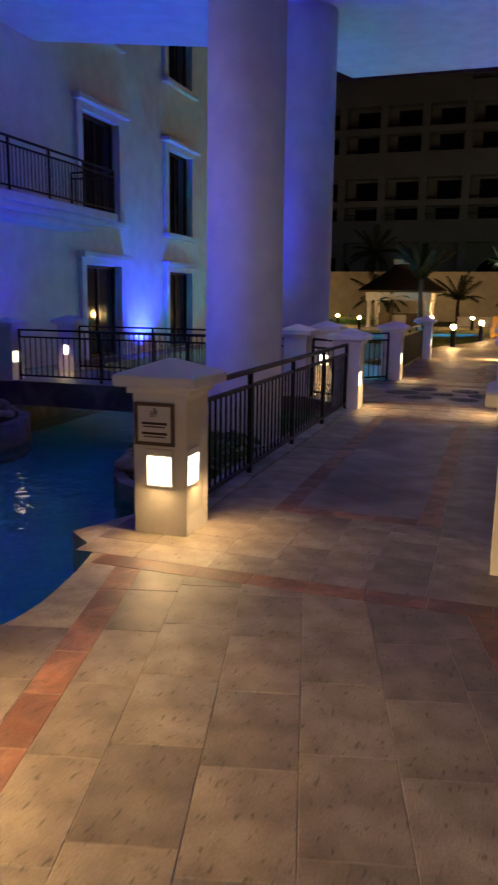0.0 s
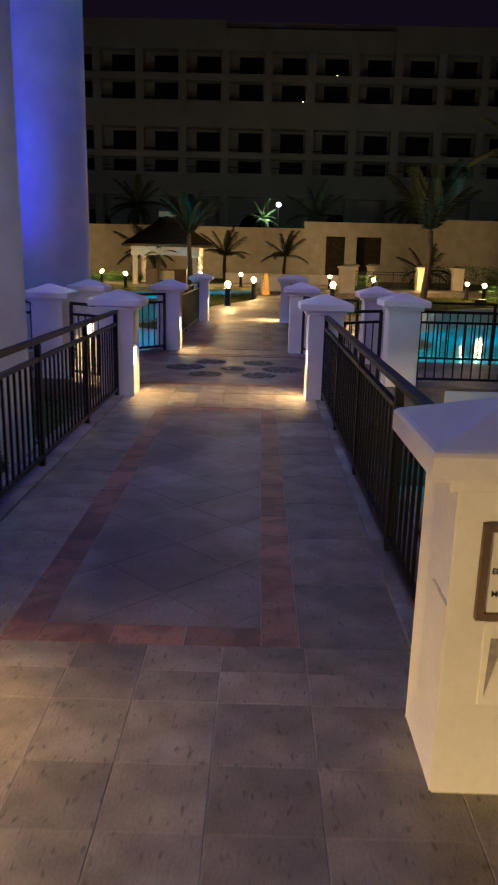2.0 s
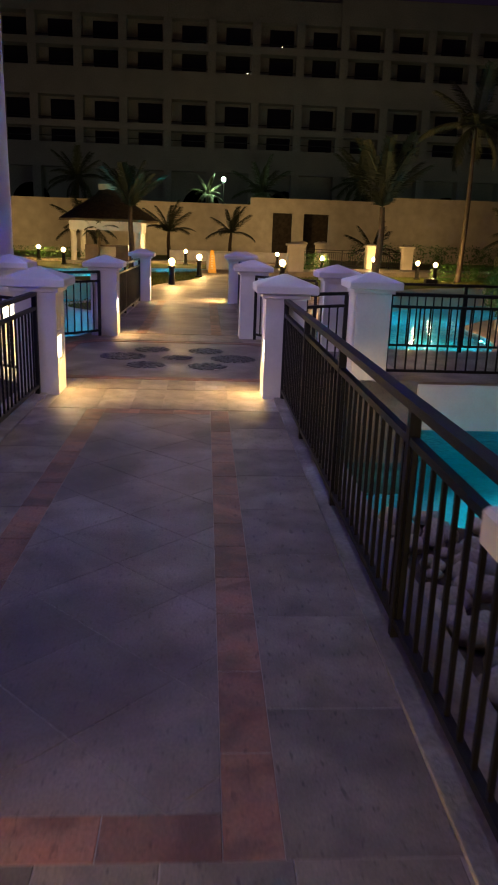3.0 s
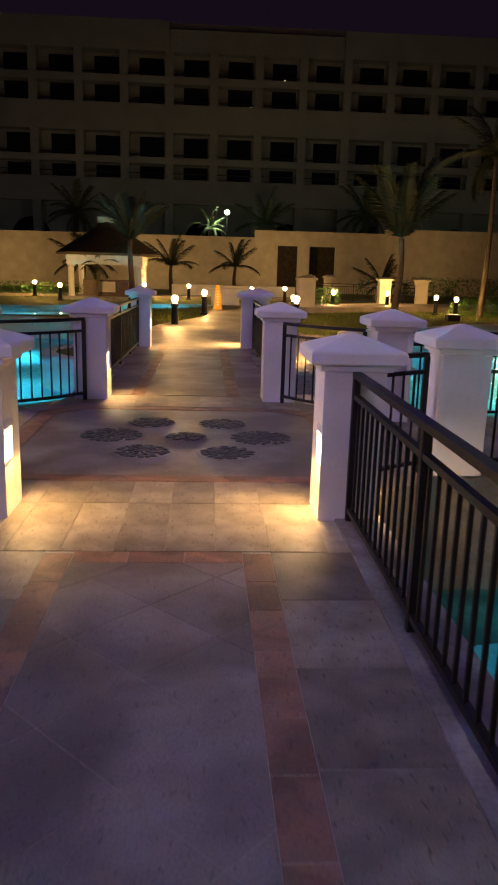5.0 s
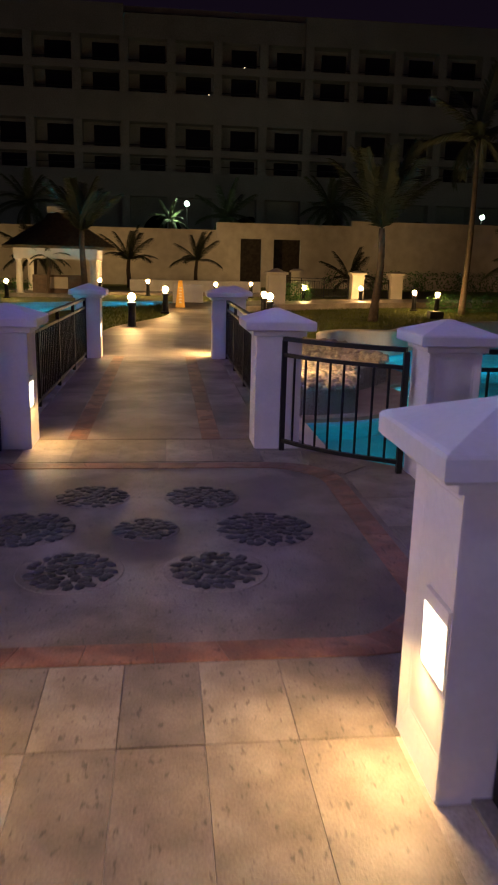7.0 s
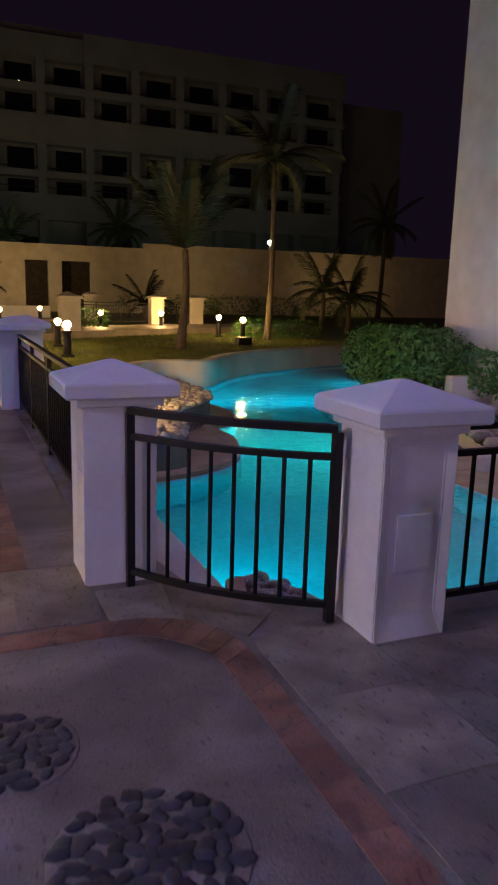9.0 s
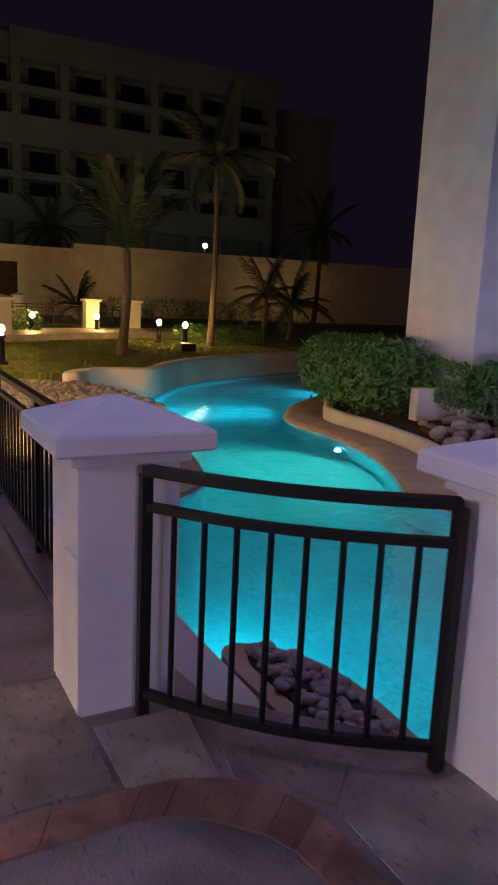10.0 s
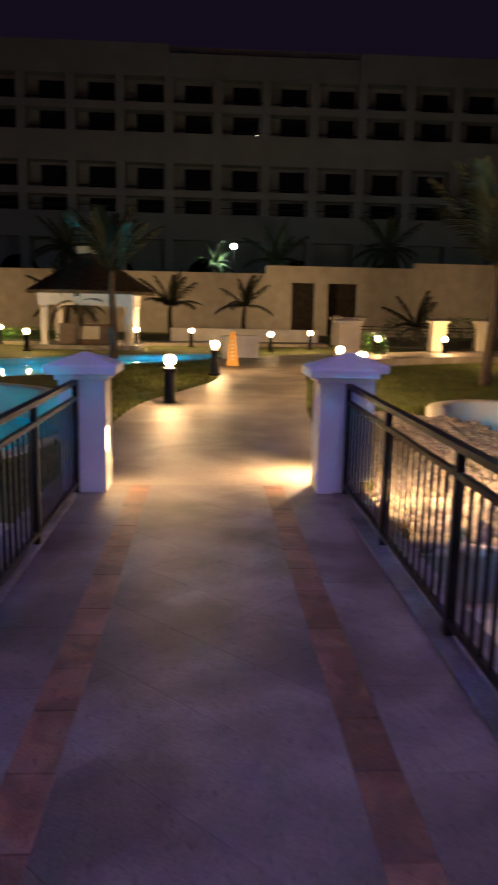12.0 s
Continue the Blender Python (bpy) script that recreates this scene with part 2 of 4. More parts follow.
def part(name, bm, mat, parent=None, label="", smooth=False):
    me = mesh_of(name, bm, mat)
    if smooth:
        me.polygons.foreach_set("use_smooth", [True] * len(me.polygons))
    ob = new(name, me)
    ob.parent = parent
    return tagged(ob, label)


def piece(name, me, parent, m):
    """An object of its own on a shared mesh."""
    ob = new(name, me)
    ob.parent, ob.matrix_basis = parent, m
    return ob


def thing(name, label, category, place=(0, 0, 0), group="", kind="", turn=0):
    ob = new(name)
    ob.matrix_basis = pose(*place, 0, 0, turn)
    return tagged(ob, label, category, group, kind)


def box(x0, x1, y0, y1, z0, z1, bevel=0.0, bm=None, m=None):
    own = bmesh.new()
    vs = [own.verts.new((x, y, z)) for z in (z0, z1) for y in (y0, y1) for x in (x0, x1)]
    for f in ((0, 2, 3, 1), (4, 5, 7, 6), (0, 1, 5, 4), (2, 6, 7, 3), (0, 4, 6, 2), (1, 3, 7, 5)):
        own.faces.new([vs[i] for i in f])
    if bevel:
        bmesh.ops.bevel(own, geom=own.edges[:], offset=bevel, segments=2, affect="EDGES", profile=0.6)
    if m:
        own.transform(m)
    if bm is None:
        return own
    me = bpy.data.meshes.new("t")
    own.to_mesh(me)
    own.free()
    bm.from_mesh(me)
    bpy.data.meshes.remove(me)
    return bm


def rings(sections, closed=True, bm=None, cap=True):
    """A skin over rings of points (each a list of equal length)."""
    bm = bm or bmesh.new()
    rows = [[bm.verts.new(p) for p in s] for s in sections]
    k = len(rows[0])
    for a, b in zip(rows, rows[1:]):
        for i in range(k if closed else k - 1):
            bm.faces.new((a[i], a[(i + 1) % k], b[(i + 1) % k], b[i]))
    if cap and closed:
        bm.faces.new(rows[0][::-1])
        bm.faces.new(rows[-1])
    return bm


def circle(x, y, z, r, k=16, ry=None):
    return [(x + r * math.cos(2 * math.pi * i / k), y + (ry or r) * math.sin(2 * math.pi * i / k), z) for i in range(k)]


def tube(path, r, k=6, bm=None, r1=None):
    """A round bar along a path, tapering from r to r1."""
    path = [Vector(p) for p in path]
    secs = []
    for i, p in enumerate(path):
        d = (path[min(i + 1, len(path) - 1)] - path[max(i - 1, 0)]).normalized()
        side = d.cross(Vector((0, 0, 1)) if abs(d.z) < 0.95 else Vector((0, 1, 0))).normalized()
        up = side.cross(d)
        f = i / (len(path) - 1)
        rad = r + (r if r1 is None else r1) * f - r * f
        secs.append([p + rad * (math.cos(2 * math.pi * j / k) * side + math.sin(2 * math.pi * j / k) * up) for j in range(k)])
    return rings(secs, bm=bm)


def bar(path, w, h, bm=None):
    """A flat bar of width w and height h along a path."""
    path = [Vector(p) for p in path]
    secs = []
    for i, p in enumerate(path):
        d = path[min(i + 1, len(path) - 1)] - path[max(i - 1, 0)]
        s = Vector((d.y, -d.x, 0)).normalized() * w / 2
        u = Vector((0, 0, h / 2))
        secs.append([p - s - u, p + s - u, p + s + u, p - s + u])
    return rings(secs, bm=bm)


def smooth_line(points, steps=6):
    """A soft curve through plan points."""
    out = []
    for i in range(len(points) - 1):
        p = [Vector(points[max(0, min(len(points) - 1, i + k))]) for k in (-1, 0, 1, 2)]
        for s in range(steps):
            t = s / steps
            out.append(0.5 * ((2 * p[1]) + (p[2] - p[0]) * t + (2 * p[0] - 5 * p[1] + 4 * p[2] - p[3]) * t * t + (3 * p[1] - p[0] - 3 * p[2] + p[3]) * t ** 3))
    return out + [Vector(points[-1])]


def inside(x, y, poly):
    hit = False
    for (ax, ay), (bx, by) in zip(poly, poly[1:] + poly[:1]):
        if (ay > y) != (by > y) and x < (bx - ax) * (y - ay) / (by - ay) + ax:
            hit = not hit
    return hit


def plate(poly, z0, z1):
    """A flat slab on a plan outline."""
    bm = bmesh.new()
    top = [bm.verts.new((p[0], p[1], z1)) for p in poly]
    low = [bm.verts.new((p[0], p[1], z0)) for p in poly]
    bm.faces.new(top), bm.faces.new(low[::-1])
    k = len(poly)
    for i in range(k):
        bm.faces.new((top[i], low[i], low[(i + 1) % k], top[(i + 1) % k]))
    bmesh.ops.recalc_face_normals(bm, faces=bm.faces[:])
    return bm


# ---- ground and pool ----
WATER_Z, LAWN_Z = -0.95, -0.25
RIGHT_BANK = smooth_line([(5.6, -6), (6.4, 4), (6.7, 12), (6.6, 17.2), (6.6, 18.2), (7.15, 19.25), (7.66, 20.4), (7.9, 21.5), (8.0, 22.4), (8.0, 23.2), (8.2, 24.2), (8.75, 25.1), (9.7, 26.2), (12, 27.8), (17, 29.2), (26, 30)], 5)
LAWN_BANK = smooth_line([(26, 35), (17, 34.2), (14.1, 33.4), (11.7, 32.3), (9.3, 30.9), (7.7, 29.4), (7.05, 28.4), (6.55, 27.9), (6.0, 28.0), (5.4, 28.0), (4.75, 27.5), (4.55, 26.8), (5.1, 26.0), (5.55, 24.8), (5.65, 23.5), (5.2, 22.5), (4.75, 22.0), (4.76, 21.2), (4.5, 20.2), (4.15, 19.5), (3.4, 18.95), (2.4, 18.7), (1.3, 18.7), (-1.3, 18.8), (-2.6, 19.3), (-3.2, 20.6), (-2.4, 22.6), (-2.0, 25), (-3.0, 28.4), (-6, 30.5), (-14, 31)], 5)
LEFT_BANK = [Vector(p) for p in ((-14, 22.5), (-7.9, 22.0), (-7.9, -6))]
POOL_PLAN = [tuple(p) for p in RIGHT_BANK + LAWN_BANK + LEFT_BANK]
BED_LINE = smooth_line([(4.55, 26.75), (4.75, 25.6), (4.92, 24.6), (4.98, 23.4), (4.78, 22.5), (4.05, 21.55), (3.62, 20.9), (3.52, 19.9), (3.3, 19.2), (2.8, 18.98), (1.75, 18.98)], 4)
BED_A = [tuple(p) for p in BED_LINE] + [(1.75, 20.6), (2.0, 23.4), (2.45, 26.4), (3.0, 27.8), (3.5, 27.0), (4.1, 26.6)]
BAY = [tuple(p) for p in LAWN_BANK if 18.6 < p.y < 27.6 and p.x > 1.2] + [(1.5, 18.9), (1.75, 20.6), (2.0, 23.4), (2.45, 26.4), (3.0, 27.8), (4.0, 27.0)]
RIGHT_LOW = [tuple(p) for p in RIGHT_BANK if 11 < p.y < 27] + [(12.5, 26.5), (16, 25), (16, 11)]
SECOND_PLAN = [tuple(p) for p in smooth_line([(-9, 31.6), (-6, 32.0), (-4.5, 32.9), (-3.5, 35.2), (-2.5, 37.0), (-0.8, 38.6), (0.1, 40.5), (0.0, 42.6), (-2.7, 41.4), (-5.4, 39.6), (-6.9, 38.0), (-9.5, 37.5), (-14, 37), (-14, 32), (-9, 31.6)], 4)][:-1]


def inside_many(xs, ys, poly):
    hit = np.zeros(xs.shape, bool)
    for (ax, ay), (bx, by) in zip(poly, poly[1:] + poly[:1]):
        if ay != by:
            hit ^= ((ay > ys) != (by > ys)) & (xs < (bx - ax) * (ys - ay) / (by - ay) + ax)
    return hit


def ground():
    """One sheet to the horizon, sunk under the pools just behind their walls."""
    xs = np.array([-400, -120, -40] + [-16 + 0.2 * i for i in range(30)] + [-10 + 0.1 * i for i in range(280)] + [18 + 0.25 * i for i in range(40)] + [50, 120, 400])
    ys = np.array([-200, -60, -20] + [-8 + 0.25 * i for i in range(80)] + [12 + 0.1 * i for i in range(240)] + [36 + 0.2 * i for i in range(60)] + [70, 120, 300, 900])
    gx, gy = np.meshgrid(xs, ys)
    z = np.full(gx.shape, LAWN_Z)
    for plan, deep in ((RIGHT_LOW, -1.05), (BAY, -1.0), (POOL_PLAN, -2.1), (SECOND_PLAN, -1.3)):
        low = np.zeros(gx.shape, bool)
        for dx, dy in ((0, 0), (0.16, 0), (-0.16, 0), (0, 0.16), (0, -0.16), (0.11, 0.11), (-0.11, 0.11), (0.11, -0.11), (-0.11, -0.11)):
            low |= inside_many(gx + dx, gy + dy, plan)
        z[low] = deep
    n = len(xs)
    idx = np.arange(len(ys) * n).reshape(len(ys), n)
    faces = np.stack([idx[:-1, :-1], idx[:-1, 1:], idx[1:, 1:], idx[1:, :-1]], -1).reshape(-1, 4)
    me = bpy.data.meshes.new("ground")
    me.from_pydata(np.stack([gx, gy, z], -1).reshape(-1, 3).tolist(), [], faces.tolist())
    me.materials.append(GRASS)
    return tagged(new("ground", me), "trimmed green lawn sheet running to the horizon", "ground", kind="structure")


ground()
tagged(part("pool_floor", plate(POOL_PLAN, -2.06, -2.04), POOL), "pale blue plastered pool bottom under the water", "pool", kind="structure")


def sheet(poly, z):
    bm = bmesh.new()
    f = bm.faces.new([bm.verts.new((p[0], p[1], z)) for p in poly])
    bm.normal_update()
    if f.normal.z < 0:
        f.normal_flip()
    return bm


tagged(part("water", sheet(POOL_PLAN, WATER_Z), WATER), "clear turquoise lit pool water with small ripples", "water", kind="structure")
tagged(part("pool_floor", plate(SECOND_PLAN, -1.26, -1.24), POOL), "pale blue plastered bottom of the garden pool", "pool", kind="structure")
tagged(part("water", sheet(SECOND_PLAN, -0.42), WATER), "turquoise lit water of the garden pool", "water", kind="structure")


def bank(name, line, z1, thick, mat, z0=-2.1, label=""):
    """A wall along a bank: an inner and an outer face and a rounded top, standing just outside the waterline."""
    secs = []
    for i, p in enumerate(line):
        d = (line[min(i + 1, len(line) - 1)] - line[max(i - 1, 0)]).normalized()
        s = Vector((d.y, -d.x))
        a, b = p + s * 0.0, p + s * thick
        mid = [a.lerp(b, f) for f in (0.12, 0.35, 0.65, 0.88)]
        secs.append([(a.x, a.y, z0), (a.x, a.y, z1 - 0.05), (*mid[0], z1 - 0.012), (*mid[1], z1), (*mid[2], z1), (*mid[3], z1 - 0.012), (b.x, b.y, z1 - 0.05), (b.x, b.y, z0)])
    bm = rings(secs)
    bmesh.ops.recalc_face_normals(bm, faces=bm.faces[:])
    return tagged(part(name, bm, mat, smooth=True), label, "pool wall", kind="structure")


bank("pool_wall", [p for p in RIGHT_BANK], -0.86, 0.85, COPING, label="curved sandy coping ledge along the pool edge")
tall = [p + 0.85 * Vector(((RIGHT_BANK[min(i + 1, len(RIGHT_BANK) - 1)] - RIGHT_BANK[max(i - 1, 0)]).normalized().y, -(RIGHT_BANK[min(i + 1, len(RIGHT_BANK) - 1)] - RIGHT_BANK[max(i - 1, 0)]).normalized().x)) for i, p in enumerate(RIGHT_BANK)]
bank("pool_wall", tall, -0.64, 0.2, CREAM, label="low cream planter wall behind the pool ledge")


def lining(line):
    """The pale pool plaster under water, just inside a bank."""
    secs = []
    for i, p in enumerate(line):
        d = (line[min(i + 1, len(line) - 1)] - line[max(i - 1, 0)]).normalized()
        q = p - Vector((d.y, -d.x)) * 0.012
        secs.append([(p.x, p.y, -2.08), (q.x, q.y, -2.08), (q.x, q.y, -0.93), (p.x, p.y, -0.925)])
    bm = rings(secs)
    bmesh.ops.recalc_face_normals(bm, faces=bm.faces[:])
    tagged(part("pool_lining", bm, POOL, smooth=True), "pale blue plastered pool side under water", "pool wall", kind="structure")


lining(RIGHT_BANK)
lining(LAWN_BANK)
k0 = next(i for i, p in enumerate(LAWN_BANK) if p.y < 26.9)
k1 = next(i for i, p in enumerate(LAWN_BANK) if p.x < 1.3)
bank("pool_wall", LAWN_BANK[:k0 + 1], -0.22, 0.34, CREAM, label="curved cream retaining wall between lawn and pool")
bank("pool_wall", LAWN_BANK[k0:k1 + 1], -0.84, 0.30, COPING, label="low sandy coping between rock bed and pool")
tagged(part("sand_shelf", plate(BAY, -2.0, -0.86), COPING), "sandy shelf between rock bed and pool edge", "sand", kind="structure")
bank("pool_wall", BED_LINE, -0.38, 0.17, CREAM, label="scalloped cream wall round the rock bed")
tagged(part("pool_ledge", box(1.3, 2.28, 14.18, 18.75, -2.1, -0.79, 0.03), CREAM), "pale plastered ledge beside the footbridge", "ledge", kind="structure")
bank("pool_wall", LAWN_BANK[k1:], -0.22, 0.34, CREAM, label="curved cream retaining wall between lawn and pool")
SOIL_PLAN = [tuple(p + Vector((0.1, 0))) for p in tall if 11 < p.y < 27] + [(12.5, 26.5), (16, 25), (16, 11)]
bank("pool_wall", [Vector(p) for p in SECOND_PLAN], -0.24, 0.3, POOL, -1.3, "pale plastered rim of the garden pool")
tagged(part("soil_bed", plate(SOIL_PLAN, -1.2, -0.72), SOIL), "dark planting soil behind the pool ledge", "soil", kind="structure")

# ---- terrace, bridges and plaza ----
def slab(name, poly, mat, label, z0=-0.4, z1=0.0):
    return tagged(part(name, plate(poly, z0, z1), mat), label, "floor", kind="structure")


TERRACE = [(3.6, -8), (3.6, 1.0), (3.2, 2.4), (1.4, 3.4), (-1.5, 3.42), (-1.72, 2.85)] + [tuple(p) for p in smooth_line([(-1.4, 2.6), (-1.28, 2.1), (-1.25, 1.5), (-1.55, 0.8), (-2.4, -0.2), (-3.6, -1.4), (-4.4, -3.5), (-4.6, -8)], 5)]
terrace = slab("floor_terrace", TERRACE, GROUT, "worn tan stone paving before the footbridge", -2.1, -0.0022)
bridge_1 = slab("bridge_1", [(1.36, 3.42), (1.36, 9.5), (-1.36, 9.5), (-1.36, 3.42)], GROUT, "flat footbridge deck of stamped concrete with red stone bands", -0.45, -0.0022)
PLAZA = [(1.36, 9.502), (1.42, 9.66), (2.05, 10.25), (2.75, 10.25), (2.75, 12.72), (2.05, 12.72), (1.42, 13.31), (1.36, 13.7), (-1.36, 13.7), (-1.42, 13.31), (-2.05, 12.72), (-2.75, 12.72), (-2.75, 10.25), (-2.05, 10.25), (-1.42, 9.66), (-1.36, 9.502)]
plaza = slab("floor_plaza", PLAZA, CONCRETE, "round concrete plaza where the footbridges meet", -2.1, 0.0)
bridge_2 = slab("bridge_2", [(1.36, 13.702), (1.36, 19.57), (-1.36, 19.57), (-1.36, 13.702)], CONCRETE, "footbridge deck of worn stamped concrete with red bands", -0.45, 0.0)
slab("bridge_3", [(2.752, 10.26), (9, 10.26), (9, 12.72), (2.752, 12.72)], CONCRETE, "side footbridge deck of stamped concrete", -0.45, -0.004)
slab("bridge_4", [(-2.752, 10.26), (-2.752, 12.72), (-8.8, 12.72), (-8.8, 10.26)], CONCRETE, "side footbridge deck towards the hotel wall", -0.45, -0.004)
tagged(part("trim", box(2.76, 9.0, 10.216, 10.256, -0.55, -0.03, 0.01), PLASTER), "white plaster edge of the side footbridge", "trim", kind="structure")
tagged(part("trim", box(2.76, 9.0, 12.724, 12.764, -0.55, -0.03, 0.01), PLASTER), "white plaster edge of the side footbridge", "trim", kind="structure")
PATH_L = smooth_line([(-1.36, 19.572), (-1.3, 22), (-1.1, 25), (-0.45, 27.2), (0.2, 29.5), (0.3, 32.5), (0.2, 35.5), (1.5, 38), (5, 40.5), (10, 43.5), (18, 46)], 5)
PATH_R = smooth_line([(18, 43), (10, 40), (5.2, 37), (3.6, 35.5), (2.75, 33.5), (2.0, 28), (1.5, 24), (1.36, 19.572)], 5)
slab("path", [tuple(p) for p in PATH_L] + [tuple(p) for p in PATH_R], WET, "pale wet concrete garden path curving over the lawn", -0.5, -0.002)
slab("path", [(-13, 47), (-2, 48.5), (6, 50), (6, 52), (-2, 51), (-13, 50)], WET, "pale paved garden path by the gazebo", -0.5, -0.1)

# ---- portico, hotel wall, far building ----
tagged(part("ceiling_portico", plate([(14, -9), (14, 17.7), (-2.9, 17.6), (-3.7, 15.6), (-5.3, 14.6), (-8.8, 13.2), (-8.8, -9)], 6.8, 7.6), PLASTER), "wide white portico roof washed by blue light", "ceiling", kind="structure")
for x, y, z in ((-2.55, 8.75, -1.0), (-2.88, 13.3, -1.0)):
    col = thing("column", "tall round white plaster column under the portico roof", "column", (x, y, z), "portico columns")
    part("shaft", rings([circle(0, 0, h, r, 40) for h, r in ((0, 0.56), (0.5, 0.55), (4, 0.53), (8.0, 0.52))]), PLASTER, col, smooth=True)
tagged(part("wall_pier", box(10.57, 15, 21.38, 23.38, -0.6, 12, 0.02), PLASTER), "tall white plaster corner of a hotel wing", "wall", kind="structure")
tagged(part("wall_back", box(-14, 16, -9.6, -9.0, -2.1, 7.8), CREAM), "plain cream wall behind the forecourt", "wall", kind="structure")


def wall_with_holes(ys, zs, holes, x0, x1):
    """Wall strips of a plan grid in y and z, leaving the listed cells open."""
    for i in range(len(ys) - 1):
        run = None
        for k in range(len(zs) - 1):
            solid = (i, k) not in holes
            if solid and run is None:
                run = zs[k]
            if run is not None and (not solid or k == len(zs) - 2):
                bm = box(x0, x1, ys[i], ys[i + 1], run, zs[k + 1] if solid else zs[k])
                tagged(part("wall_hotel", bm, PLASTER), "white plastered hotel wall washed in blue light", "wall", kind="structure")
                run = None


WX = -8.8
YS = [-9, 8.6, 11.2, 14.86, 16.62, 19.68, 21.42, 24]
ZS = [-2.1, 0.0, 2.32, 3.45, 5.85, 7.77, 10.0, 12.5]
HOLES = [(1, 1), (1, 3), (3, 1), (3, 3), (3, 5), (5, 1), (5, 3), (5, 5)]
wall_with_holes(YS, ZS, HOLES, WX - 0.35, WX)
tagged(part("wall_room", box(WX - 3.2, WX - 3.0, -9, 24, -2.1, 12.5), CREAM), "plain inner wall behind the hotel windows", "wall", kind="structure")


def window(y0, y1, z0, z1, door):
    """A dark window or glazed door with frame, mullion, moulded surround, hood and sill in the wall that faces +x."""
    w = thing("window", "dark hotel window with a moulded white surround", "window", (WX, (y0 + y1) / 2, z0), "hotel windows", "structure")
    h, a = z1 - z0, (y1 - y0) / 2
    f = bmesh.new()
    for b in ((-a, -a + 0.07, 0, h), (a - 0.07, a, 0, h), (-a + 0.07, a - 0.07, h - 0.07, h), (-a + 0.07, a - 0.07, 0, 0.09), (-0.035, 0.035, 0.09, h - 0.07)):
        box(-0.2, -0.12, b[0], b[1], b[2], b[3], bm=f)
    part("window_frame", f, IRON, w)
    part("pane", box(-0.165, -0.155, -a + 0.07, -0.035, 0.09, h - 0.07), GLASS, w)
    part("pane", box(-0.165, -0.155, 0.035, a - 0.07, 0.09, h - 0.07), GLASS, w)
    t = bmesh.new()
    for s in (-1, 1):
        box(0.003, 0.09, min(s * a, s * (a + 0.24)), max(s * a, s * (a + 0.24)), 0.0, h, 0.01, bm=t)
    box(0.003, 0.10, -a - 0.24, a + 0.24, h + 0.002, h + 0.16, 0.01, bm=t)
    part("surround", t, PLASTER, w)
    part("hood", box(0.003, 0.26, -a - 0.34, a + 0.34, h + 0.165, h + 0.30, 0.02), PLASTER, w)
    if not door:
        part("window_sill", box(0.003, 0.2, -a - 0.3, a + 0.3, -0.14, -0.003, 0.02), PLASTER, w)
    # a pale curtain behind half of the pane
    c = bmesh.new()
    rows = [[c.verts.new((-0.3 - 0.03 * math.sin(k * 1.7), -a + 0.1 + k * 0.045, z)) for k in range(int(a * 0.7 / 0.045))] for z in (0.05, h)]
    for k in range(len(rows[0]) - 1):
        c.faces.new((rows[0][k], rows[0][k + 1], rows[1][k + 1], rows[1][k]))
    part("curtain", c, CREAM, w, smooth=True)
    return w


for i, k in HOLES[2:]:
    window(YS[i], YS[i + 1], ZS[k], ZS[k + 1], k == 1)


def arched_door(y0, y1, z0, z1):
    d = thing("door", "dark arched double door in a cream stone surround", "door", (WX, (y0 + y1) / 2, z0), "arched doors", "structure")
    a, h = (y1 - y0) / 2, z1 - z0
    r = a - 0.35
    out = [(-r, 0), (-r, h - 0.25 - r * 0.75)] + [(-r * math.cos(t), h - 0.25 - r * 0.75 + r * 0.75 * math.sin(t)) for t in [math.pi * k / 12 for k in range(1, 12)]] + [(r, h - 0.25 - r * 0.75), (r, 0)]
    edge = [(-a, 0), (-a, h)] + [(-a + 2 * a * k / 12, h) for k in range(1, 12)] + [(a, h), (a, 0)]
    bm = bmesh.new()
    fr = [[bm.verts.new((x, p[0], p[1])) for p in line] for x, line in ((0.02, edge), (0.02, out), (-0.25, out))]
    for A, B in zip(fr, fr[1:]):
        for k in range(len(out) - 1):
            bm.faces.new((A[k], A[k + 1], B[k + 1], B[k]))
    part("surround", bm, CREAM, d)
    bm = bmesh.new()
    bm.faces.new([bm.verts.new((-0.2, p[0], p[1])) for p in out])
    bmesh.ops.solidify(bm, geom=bm.faces[:], thickness=0.02)
    part("pane", bm, GLASS, d)
    f = tube([(-0.19, p[0] * 0.97, p[1] * 0.985) for p in out], 0.045, 4)
    box(-0.22, -0.16, -0.04, 0.04, 0, h - 0.3, bm=f)
    for z in (0.5, 1.2):
        box(-0.21, -0.17, -r, r, z, z + 0.05, bm=f)
    part("door_frame", f, IRON, d)


arched_door(YS[1], YS[2], 0.0, 2.32)
arched_door(YS[1], YS[2], 3.45, 5.85)
balc = thing("balcony", "moulded white balcony with a black iron railing", "balcony", (WX, 0, 3.4))
part("slab", box(0.004, 1.25, 4.0, 14.35, -0.16, 0.0, 0.02), PLASTER, balc)
part("moulding", box(0.004, 1.1, 4.1, 14.2, -0.28, -0.162, 0.03), PLASTER, balc)
part("moulding", box(0.004, 0.9, 4.2, 14.0, -0.40, -0.282, 0.03), PLASTER, balc)
tagged(part("terrace_hotel", box(-8.798, -7.9, -6, 24, -2.1, -0.01), CONCRETE), "narrow paved terrace along the hotel wall", "floor", kind="structure")
tagged(part("wall_garden", box(-70, 4.2, 68.3, 68.8, -0.4, 4.15, 0.03), CREAM), "long cream garden wall behind the palms", "wall", kind="structure")


